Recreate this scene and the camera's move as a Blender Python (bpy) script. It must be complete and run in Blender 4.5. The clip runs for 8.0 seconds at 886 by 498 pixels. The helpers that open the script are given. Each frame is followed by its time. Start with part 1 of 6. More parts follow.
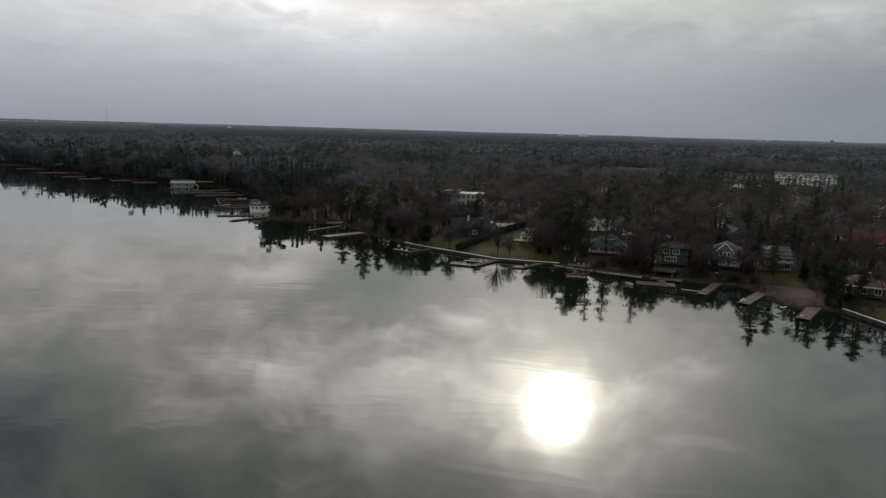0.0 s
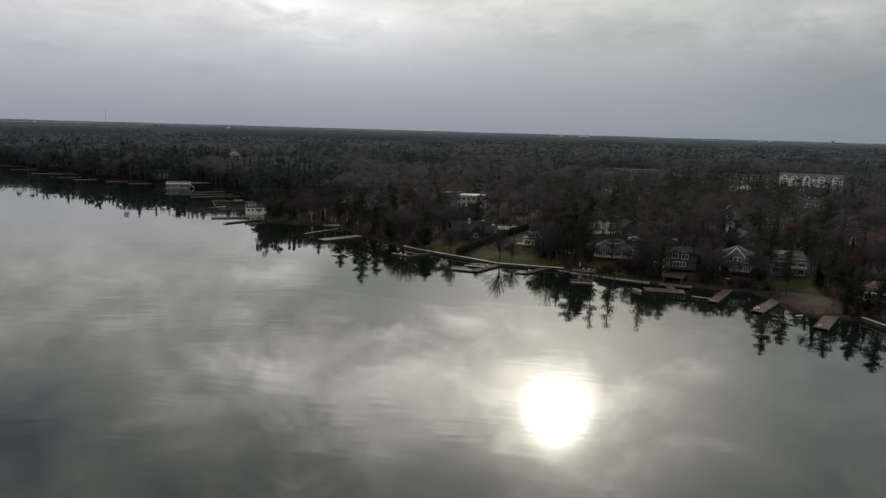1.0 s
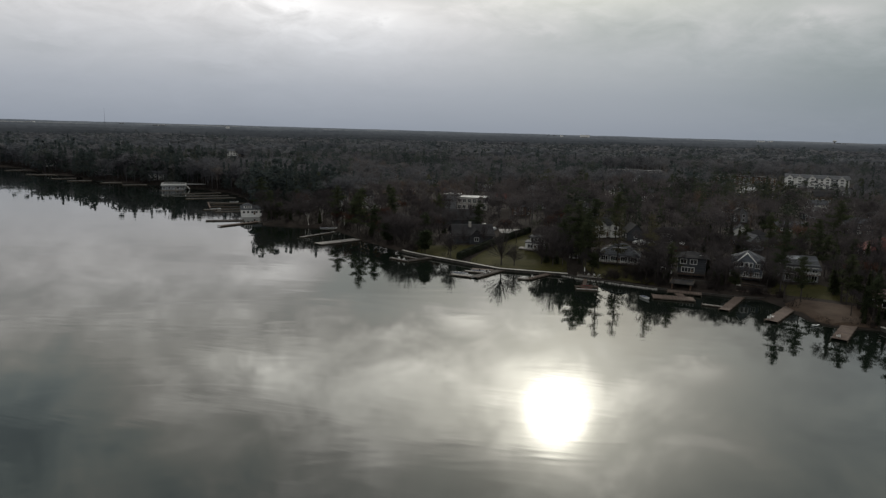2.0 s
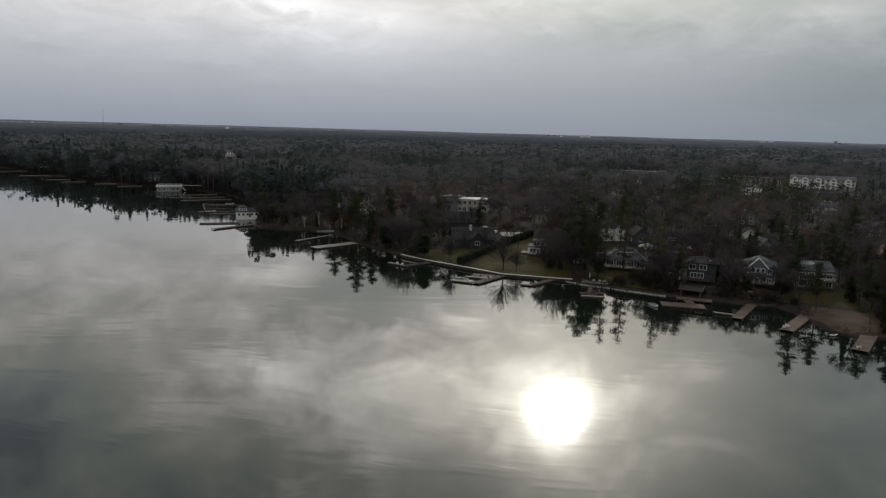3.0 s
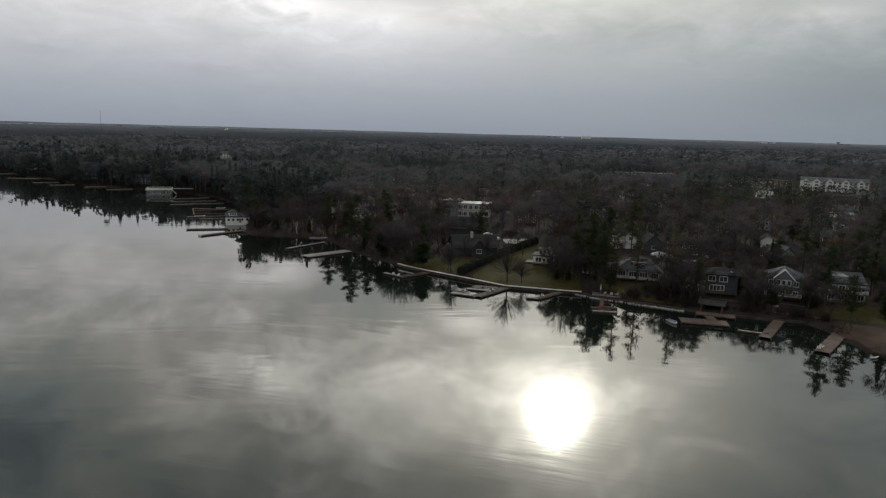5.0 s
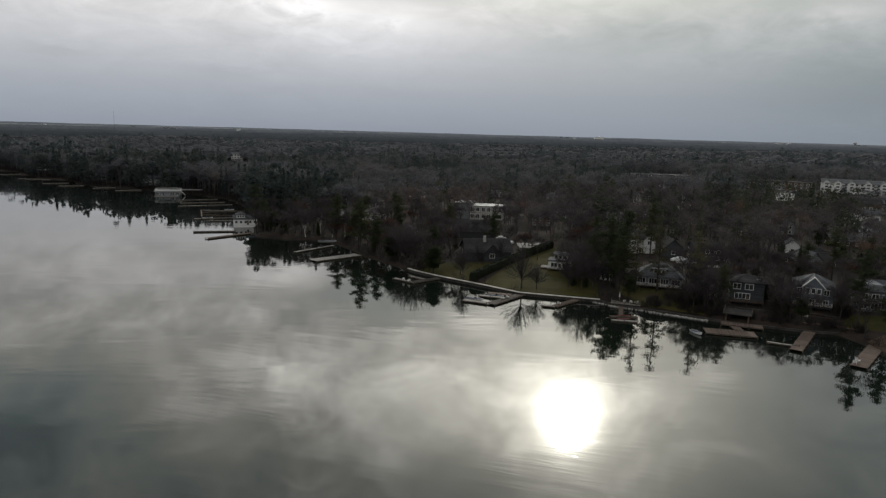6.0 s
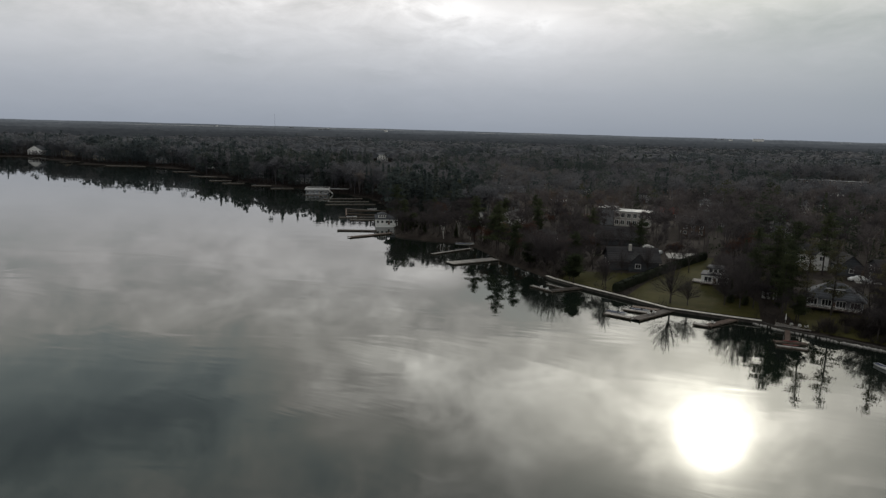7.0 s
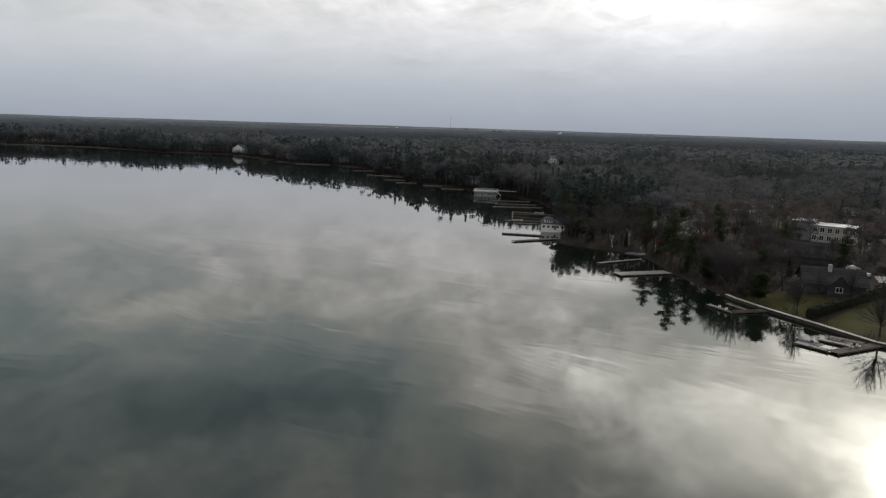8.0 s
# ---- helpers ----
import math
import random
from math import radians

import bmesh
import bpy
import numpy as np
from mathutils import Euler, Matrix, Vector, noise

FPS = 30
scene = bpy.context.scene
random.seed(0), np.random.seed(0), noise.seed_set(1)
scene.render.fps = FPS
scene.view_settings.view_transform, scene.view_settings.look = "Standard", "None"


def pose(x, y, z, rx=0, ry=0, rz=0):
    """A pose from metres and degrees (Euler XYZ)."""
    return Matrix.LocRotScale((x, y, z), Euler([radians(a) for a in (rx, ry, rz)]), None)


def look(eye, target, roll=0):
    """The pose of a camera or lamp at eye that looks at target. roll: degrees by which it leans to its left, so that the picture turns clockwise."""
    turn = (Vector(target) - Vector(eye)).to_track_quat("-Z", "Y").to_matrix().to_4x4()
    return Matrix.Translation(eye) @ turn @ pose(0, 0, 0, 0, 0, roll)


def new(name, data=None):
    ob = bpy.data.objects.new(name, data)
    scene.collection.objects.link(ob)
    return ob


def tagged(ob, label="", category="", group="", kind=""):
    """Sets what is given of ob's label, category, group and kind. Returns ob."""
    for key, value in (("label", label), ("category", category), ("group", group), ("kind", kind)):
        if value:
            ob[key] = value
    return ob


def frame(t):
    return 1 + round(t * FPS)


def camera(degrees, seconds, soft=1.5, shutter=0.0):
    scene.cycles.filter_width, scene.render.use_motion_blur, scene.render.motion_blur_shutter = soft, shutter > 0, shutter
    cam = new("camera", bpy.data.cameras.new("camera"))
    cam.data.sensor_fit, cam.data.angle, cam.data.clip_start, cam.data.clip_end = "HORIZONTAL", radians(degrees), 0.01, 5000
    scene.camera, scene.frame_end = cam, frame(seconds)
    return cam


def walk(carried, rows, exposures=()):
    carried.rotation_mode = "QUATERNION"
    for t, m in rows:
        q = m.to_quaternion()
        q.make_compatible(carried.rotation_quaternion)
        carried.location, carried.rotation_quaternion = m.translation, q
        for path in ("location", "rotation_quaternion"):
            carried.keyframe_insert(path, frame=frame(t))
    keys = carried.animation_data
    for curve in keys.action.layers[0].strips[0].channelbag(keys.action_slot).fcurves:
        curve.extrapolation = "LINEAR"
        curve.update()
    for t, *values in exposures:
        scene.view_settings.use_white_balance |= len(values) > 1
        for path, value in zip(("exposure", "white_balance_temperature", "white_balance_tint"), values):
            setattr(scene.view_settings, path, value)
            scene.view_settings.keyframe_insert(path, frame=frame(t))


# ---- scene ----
cam = camera(66.7, 8.0, 1.3)
PATH = [
    (0, (-0.56, -0.24, 53.01), (-1.941, 98.204, 35.503), 1.57),
    (0.5, (-0.64, 4.60, 53.03), (-2.026, 103.044, 35.540), 1.58),
    (1, (-0.79, 9.43, 52.92), (-2.174, 107.886, 35.472), 1.58),
    (1.5, (-0.80, 14.07, 53.02), (-2.203, 112.531, 35.582), 1.59),
    (3, (-0.96, 27.92, 53.17), (-2.362, 126.388, 35.777), 1.56),
    (3.5, (-1.02, 32.47, 53.12), (-2.413, 130.943, 35.783), 1.56),
    (4, (-1.07, 36.95, 53.20), (-2.455, 135.434, 35.882), 1.52),
    (4.5, (-0.92, 41.51, 53.15), (-2.308, 139.998, 35.882), 1.51),
    (6, (-1.35, 54.95, 53.00), (-4.478, 153.416, 35.835), 1.52),
    (6.5, (-1.85, 59.05, 53.00), (-11.611, 157.066, 35.751), 1.47),
    (7, (-2.35, 63.00, 53.05), (-25.709, 158.643, 35.535), 1.54),
    (7.5, (-2.75, 66.70, 53.15), (-44.757, 155.675, 35.293), 1.40),
    (8, (-3.00, 70.20, 53.25), (-49.451, 156.920, 35.306), 1.75),
]
EXPOSURES = [(0.0, 0.0), (6.2, 0.0), (7.6, 0.18), (8.0, 0.26)]
walk(cam, [(t, look(eye, target, roll)) for t, eye, target, roll in PATH], EXPOSURES)

# ---- light: thin bright overcast, low sun behind cloud ahead ----
SUN_AZ, SUN_EL = radians(9.7), radians(23.3)
SUN_DIR = Vector((math.sin(SUN_AZ) * math.cos(SUN_EL), math.cos(SUN_AZ) * math.cos(SUN_EL), math.sin(SUN_EL)))

sun_data = bpy.data.lights.new("sun", "SUN")
sun_data.energy, sun_data.angle, sun_data.color = 0.8, radians(4.0), (1.0, 0.95, 0.86)
sun = new("sun", sun_data)
sun.matrix_world = look((0, 0, 0), -SUN_DIR)


# brightness of the cloud deck by elevation (0 to 60 degrees), glow round the hidden sun, and its larger banks and gaps:
# azimuth, elevation, half widths in degrees, gain
SKY_RAMP = [(0.0, (0.282, 0.322, 0.38)), (0.05, (0.38, 0.418, 0.468)), (0.1, (0.53, 0.56, 0.59)), (0.165, (0.69, 0.7, 0.7)), (0.22, (0.72, 0.73, 0.71)),
            (0.3, (0.86, 0.87, 0.81)), (0.42, (0.93, 0.95, 0.88)), (0.6, (0.72, 0.75, 0.75)), (1.0, (0.5, 0.53, 0.55))]
SKY_GLOW = [(1.9, 22.0), (4.2, 3.0), (9.6, 2.2), (19.0, 0.35)]
SKY_BANKS = [(-14.6, 12.2, 3.6, 1.3, 0.6), (-13, 9.6, 2.5, 0.8, 0.25), (-9, 8.6, 7, 2.6, 0.26), (1.6, 14.6, 2.6, 2.4, 0.45), (-5, 13.6, 8, 2.4, -1.0), (22, 13.8, 13, 3.6, -1.05),
             (22, 17.8, 2.6, 1.5, 0.7), (-41, 22.5, 13, 4.5, -1.15), (-22, 28, 7, 2.6, -0.7), (-15.8, 23.8, 3.5, 1.3, -0.45), (4, 29.5, 6, 2.2, -0.9), (-27, 12.5, 14, 4.5, 0.1),
             (33, 19, 10, 8, -0.85), (-66, 22, 15, 9, -1.0), (-31.5, 5, 2.2, 0.5, -0.15), (22, 3.5, 24, 4.5, -0.42), (-60, 11, 14, 5, -0.25), (12, 8.5, 8, 2.5, -0.22), (-11, 21.5, 12, 5, 0.76),
             (7.1, 8.2, 2.2, 0.55, 0.16), (28, 9.0, 2.6, 0.7, 0.2), (-19.5, 4.2, 3.0, 0.6, -0.14), (-6, 8.6, 1.4, 0.5, 0.14), (34, 3.0, 11.0, 4.0, -0.7), (-9, 5.0, 12, 3.5, 0.12), (-52, 27, 12, 6, -0.25)]


class Nodes:
    """Short way to write node trees: every call makes a node and links its inputs."""

    def __init__(self, tree):
        self.t = tree
        self.t.nodes.clear()

    def make(self, kind, inputs=(), out=0, **sets):
        n = self.t.nodes.new(kind)
        if "operation" in sets:
            n.operation = sets["operation"]
        if "use_clamp" in sets:
            n.use_clamp = sets["use_clamp"]
        if "interpolation_type" in sets:
            n.interpolation_type = sets["interpolation_type"]
        for k, v in (inputs.items() if isinstance(inputs, dict) else enumerate(inputs)):
            if v is None:
                continue
            if isinstance(v, bpy.types.NodeSocket):
                self.t.links.new(v, n.inputs[k])
            else:
                n.inputs[k].default_value = v
        return n.outputs[out] if len(n.outputs) else None

    def m(self, op, *a, clamp=False):
        return self.make("ShaderNodeMath", a, operation=op, use_clamp=clamp)

    def v(self, op, *a, out=0):
        return self.make("ShaderNodeVectorMath", a, out=out, operation=op)

    def noise(self, vec, scale, detail=4.0, rough=0.55, dist=0.0, out=0):
        return self.make("ShaderNodeTexNoise", {"Vector": vec, "Scale": scale, "Detail": detail, "Roughness": rough, "Distortion": dist}, out)

    def ramp(self, fac, stops):
        n = self.t.nodes.new("ShaderNodeValToRGB")
        e = n.color_ramp.elements
        while len(e) < len(stops):
            e.new(0.5)
        for q, (p, c) in zip(e, stops):
            q.position, q.color = p, (*c, 1) if len(c) == 3 else c
        self.t.links.new(fac, n.inputs[0])
        return n.outputs[0]

    def mix(self, fac, a, b, blend="MIX"):
        n = self.t.nodes.new("ShaderNodeMix")
        n.data_type, n.blend_type = "RGBA", blend
        for i, v in ((0, fac), (6, a), (7, b)):
            if isinstance(v, bpy.types.NodeSocket):
                self.t.links.new(v, n.inputs[i])
            else:
                n.inputs[i].default_value = (*v, 1) if isinstance(v, tuple) and len(v) == 3 else v
        return n.outputs[2]

    def maprange(self, x, a, b, c, d, kind="SMOOTHSTEP"):
        return self.make("ShaderNodeMapRange", {0: x, 1: a, 2: b, 3: c, 4: d}, interpolation_type=kind)


world = bpy.data.worlds.new("sky")
scene.world = world
world.use_nodes = True
W = Nodes(world.node_tree)
way = W.v("NORMALIZE", W.make("ShaderNodeTexCoord", out=0))
sep = W.t.nodes.new("ShaderNodeSeparateXYZ")
W.t.links.new(way, sep.inputs[0])
wx, wy, wz = sep.outputs
up = W.m("MAXIMUM", wz, 0.0)
azim = W.m("MULTIPLY", W.m("ARCTAN2", wx, wy), 57.2958)
elev = W.m("MULTIPLY", W.m("ARCSINE", wz), 57.2958)
# cloud deck: the way meets a flat layer, so clouds draw together towards the horizon
deck = W.m("ADD", up, 0.3)
flat = W.make("ShaderNodeCombineXYZ", (W.m("DIVIDE", wx, deck), W.m("DIVIDE", wy, deck), 0.0))
n_big = W.noise(flat, 1.7, 3.0, 0.5, 0.35)
n_mid = W.noise(W.v("ADD", flat, (7.3, 2.1, 0.0)), 5.6, 5.0, 0.58, 0.5)
n_fine = W.noise(W.v("ADD", flat, (1.7, 9.4, 0.0)), 17.0, 6.0, 0.6, 0.2)
cloud = W.m("ADD", W.m("ADD", W.m("MULTIPLY", W.m("SUBTRACT", n_big, 0.5), 0.8), W.m("MULTIPLY", W.m("SUBTRACT", n_mid, 0.5), 1.9)),
            W.m("MULTIPLY", W.m("SUBTRACT", n_fine, 0.5), 0.36))


# the banks have torn edges
azim_w = W.m("ADD", azim, W.m("MULTIPLY", W.m("SUBTRACT", n_mid, 0.5), 8.0))
elev_w = W.m("ADD", elev, W.m("MULTIPLY", W.m("ADD", W.m("MULTIPLY", W.m("SUBTRACT", n_fine, 0.5), 0.5), W.m("SUBTRACT", n_mid, 0.5)), 2.4))


def patch(az, el, raz, rel, gain):
    """A soft bank of cloud in the deck, about one direction."""
    a = W.m("DIVIDE", W.m("SUBTRACT", azim_w, az), raz)
    e = W.m("DIVIDE", W.m("SUBTRACT", elev_w, el), rel)
    d = W.m("ADD", W.m("MULTIPLY", a, a), W.m("MULTIPLY", e, e))
    return W.m("MULTIPLY", W.m("EXPONENT", W.m("MULTIPLY", d, -1.0)), gain)


banks = None
for spec in SKY_BANKS:
    p_ = patch(*spec)
    banks = p_ if banks is None else W.m("ADD", banks, p_)
cloud = W.m("ADD", W.m("MULTIPLY", cloud, W.maprange(elev, 4.0, 17.0, 0.14, 1.0)), banks)
base = W.ramp(W.m("DIVIDE", elev, 60.0, clamp=True), SKY_RAMP)
turn_ = W.v("DOT_PRODUCT", way, tuple(SUN_DIR), out=1)
off = W.m("MULTIPLY", W.m("ARCCOSINE", W.m("MINIMUM", turn_, 1.0)), 57.2958)


def glow(width, gain):
    q = W.m("DIVIDE", off, width)
    return W.m("MULTIPLY", W.m("EXPONENT", W.m("MULTIPLY", W.m("MULTIPLY", q, q), -1.0)), gain)


halo = W.m("ADD", glow(*SKY_GLOW[1]), W.m("ADD", glow(*SKY_GLOW[2]), glow(*SKY_GLOW[3])))
halo = W.m("MULTIPLY", halo, W.maprange(elev, 5.5, 18.0, 0.12, 1.0))
# the unseen sky behind the camera, away from the sun, is dimmed to darken fronts
side = W.m("DIVIDE", wy, W.m("SQRT", W.m("ADD", W.m("MULTIPLY", wx, wx), W.m("ADD", W.m("MULTIPLY", wy, wy), 0.02))))
rear_dim = W.maprange(side, -0.7, 0.45, 0.68, 1.0)
shape = W.m("EXPONENT", W.m("MULTIPLY", cloud, W.maprange(elev, 1.0, 12.0, 0.3, 1.0)))
dim = W.m("MULTIPLY", shape, rear_dim)
gap = W.mix(W.maprange(shape, 0.35, 1.05, 0.7, 0.0), (1.02, 0.99, 0.985), (0.85, 1.0, 0.945))
grey = W.mix(1.0, W.mix(1.0, base, gap, "MULTIPLY"), W.make("ShaderNodeCombineColor", (dim, dim, dim)), "MULTIPLY")
warm = W.mix(1.0, (1.0, 0.96, 0.82), W.make("ShaderNodeCombineColor", (W.m("ADD", glow(*SKY_GLOW[0]), W.m("MULTIPLY", halo, shape)),) * 3), "MULTIPLY")
total = W.mix(1.0, grey, warm, "ADD")
blue = W.t.nodes.new("ShaderNodeTexSky")
blue.sky_type, blue.sun_disc, blue.sun_elevation, blue.sun_rotation = "NISHITA", False, SUN_EL, SUN_AZ
clear = W.m("MULTIPLY", W.maprange(shape, 0.4, 0.95, 1.0, 0.0), W.maprange(elev, 8.0, 16.0, 0.0, 1.0))
back_sky = W.make("ShaderNodeBackground", {0: blue.outputs[0], 1: W.m("MULTIPLY", clear, 0.03)})
back_cloud = W.make("ShaderNodeBackground", {0: total, 1: 1.0})
both = W.make("ShaderNodeAddShader", (back_sky, back_cloud))
W.make("ShaderNodeOutputWorld", (both,))

# ---- materials ----
def surface(name, dark, light, scale=1.0, rough=0.8, bump=0.15, stain=None, island=0.0, fine=8.0, ior=1.45, thin=0.0):
    """A weathered matt surface: two colours mixed by coarse and fine noise, with fine relief; sizes in metres."""
    mt = bpy.data.materials.new(name)
    mt.use_nodes = True
    N = Nodes(mt.node_tree)
    co = N.make("ShaderNodeNewGeometry", out=0)
    coarse = N.noise(co, 0.35 / scale, 3.0, 0.55)
    grain = N.noise(co, fine / scale, 5.0, 0.65)
    f = N.m("ADD", N.m("MULTIPLY", coarse, 0.6), N.m("MULTIPLY", grain, 0.4))
    if island:
        geo = N.t.nodes.new("ShaderNodeNewGeometry")
        rnd = N.make("ShaderNodeObjectInfo", out=5)
        f = N.m("ADD", f, N.m("MULTIPLY", N.m("SUBTRACT", geo.outputs["Random Per Island"], 0.5), island))
        f = N.m("ADD", f, N.m("MULTIPLY", N.m("SUBTRACT", rnd, 0.5), island))
    col = N.mix(N.maprange(f, 0.3, 0.7, 0.0, 1.0), dark, light)
    if stain:
        s = N.maprange(N.noise(co, 0.9 / scale, 4.0, 0.7, 0.6), 0.55, 0.72, 0.0, 0.7)
        col = N.mix(s, col, stain)
    hgt = N.make("ShaderNodeBump", {"Strength": bump, "Distance": 0.05 * scale, "Height": grain})
    sh = N.make("ShaderNodeBsdfPrincipled", {"Base Color": col, "Roughness": rough, "Normal": hgt, "IOR": ior, "Specular IOR Level": 0.5 if rough < 0.7 else 0.12})
    if thin:
        sh = N.make("ShaderNodeMixShader", (thin, sh, N.make("ShaderNodeBsdfTranslucent", {"Color": col})))
    N.make("ShaderNodeOutputMaterial", (sh,))
    return mt


def woods_material(name, stops, thin=0.4):
    """Foliage or twigs of a wood: one tone for each tree, drifting from stand to stand."""
    mt = bpy.data.materials.new(name)
    mt.use_nodes = True
    N = Nodes(mt.node_tree)
    geo = N.t.nodes.new("ShaderNodeNewGeometry")
    att = N.t.nodes.new("ShaderNodeAttribute")
    att.attribute_name = "tree_tone"
    stand = N.m("SUBTRACT", N.noise(geo.outputs["Position"], 0.011, 3.0, 0.6), 0.5)
    f = N.m("ADD", N.m("MULTIPLY", att.outputs["Fac"], 0.8), N.m("MULTIPLY", stand, 1.1))
    f = N.m("ADD", N.m("ADD", f, 0.1), N.m("MULTIPLY", N.m("SUBTRACT", geo.outputs["Random Per Island"], 0.5), 0.12), clamp=True)
    col = N.ramp(f, stops)
    sh = N.make("ShaderNodeBsdfPrincipled", {"Base Color": col, "Roughness": 0.95, "Specular IOR Level": 0.1})
    sh = N.make("ShaderNodeMixShader", (thin, sh, N.make("ShaderNodeBsdfTranslucent", {"Color": col})))
    N.make("ShaderNodeOutputMaterial", (sh,))
    return mt


def boards(name, dark, light, pitch=0.14, across="Z", rough=0.7):
    """Lapped boards or roof courses: shallow ridges along one axis, uneven colour from board to board."""
    mt = bpy.data.materials.new(name)
    mt.use_nodes = True
    N = Nodes(mt.node_tree)
    co = N.make("ShaderNodeTexCoord", out=3)
    sp = N.t.nodes.new("ShaderNodeSeparateXYZ")
    N.t.links.new(co, sp.inputs[0])
    run = N.m("DIVIDE", sp.outputs[across], pitch)
    step = N.m("FLOOR", run)
    saw = N.m("FRACT", run)
    tone = N.make("ShaderNodeTexWhiteNoise", {1: step}, out=0)
    tone.node.noise_dimensions = "1D"
    big = N.noise(N.make("ShaderNodeNewGeometry", out=0), 0.5, 4.0, 0.6)
    f = N.m("ADD", N.m("MULTIPLY", tone, 0.45), N.m("MULTIPLY", big, 0.6))
    col = N.mix(N.maprange(f, 0.25, 0.85, 0.0, 1.0), dark, light)
    hgt = N.make("ShaderNodeBump", {"Strength": 0.5, "Distance": 0.02, "Height": saw})
    sh = N.make("ShaderNodeBsdfPrincipled", {"Base Color": col, "Roughness": rough, "Normal": hgt, "Specular IOR Level": 0.12})
    N.make("ShaderNodeOutputMaterial", (sh,))
    return mt


def water_material():
    mt = bpy.data.materials.new("lake_water")
    mt.use_nodes = True
    N = Nodes(mt.node_tree)
    co = N.make("ShaderNodeNewGeometry", out=0)
    # breeze lanes: ripples are stronger in some drifts than in others
    lanes = N.maprange(N.noise(N.v("MULTIPLY", co, (0.012, 0.03, 0.0)), 1.0, 3.0, 0.6, 0.8), 0.46, 0.66, 0.08, 1.25)
    turned = N.make("ShaderNodeMapping", {0: co, 2: (0.0, 0.0, radians(14))})
    r1 = N.noise(N.v("MULTIPLY", turned, (0.055, 0.5, 0.0)), 1.0, 4.0, 0.6, 0.35)
    r2 = N.noise(N.v("MULTIPLY", turned, (0.03, 0.14, 0.0)), 1.0, 2.0, 0.5, 0.2)
    hgt = N.m("MULTIPLY", N.m("ADD", N.m("MULTIPLY", r1, 0.032), N.m("MULTIPLY", r2, 0.05)), lanes)
    bmp = N.make("ShaderNodeBump", {"Strength": WATER_RIPPLE, "Distance": 1.0, "Height": hgt})
    murk = N.mix(N.noise(co, 0.012, 3.0, 0.5), (0.0055, 0.008, 0.006), (0.0085, 0.0125, 0.0095))
    sh = N.make("ShaderNodeBsdfPrincipled", {"Base Color": murk, "Roughness": WATER_ROUGH, "IOR": WATER_IOR, "Normal": bmp})
    N.make("ShaderNodeOutputMaterial", (sh,))
    return mt


def glass_material():
    mt = bpy.data.materials.new("window_glass")
    mt.use_nodes = True
    N = Nodes(mt.node_tree)
    tint = N.mix(N.make("ShaderNodeObjectInfo", out=5), (0.012, 0.014, 0.017), (0.05, 0.055, 0.06))
    sh = N.make("ShaderNodeBsdfPrincipled", {"Base Color": tint, "Roughness": 0.06, "IOR": 1.5})
    N.make("ShaderNodeOutputMaterial", (sh,))
    return mt


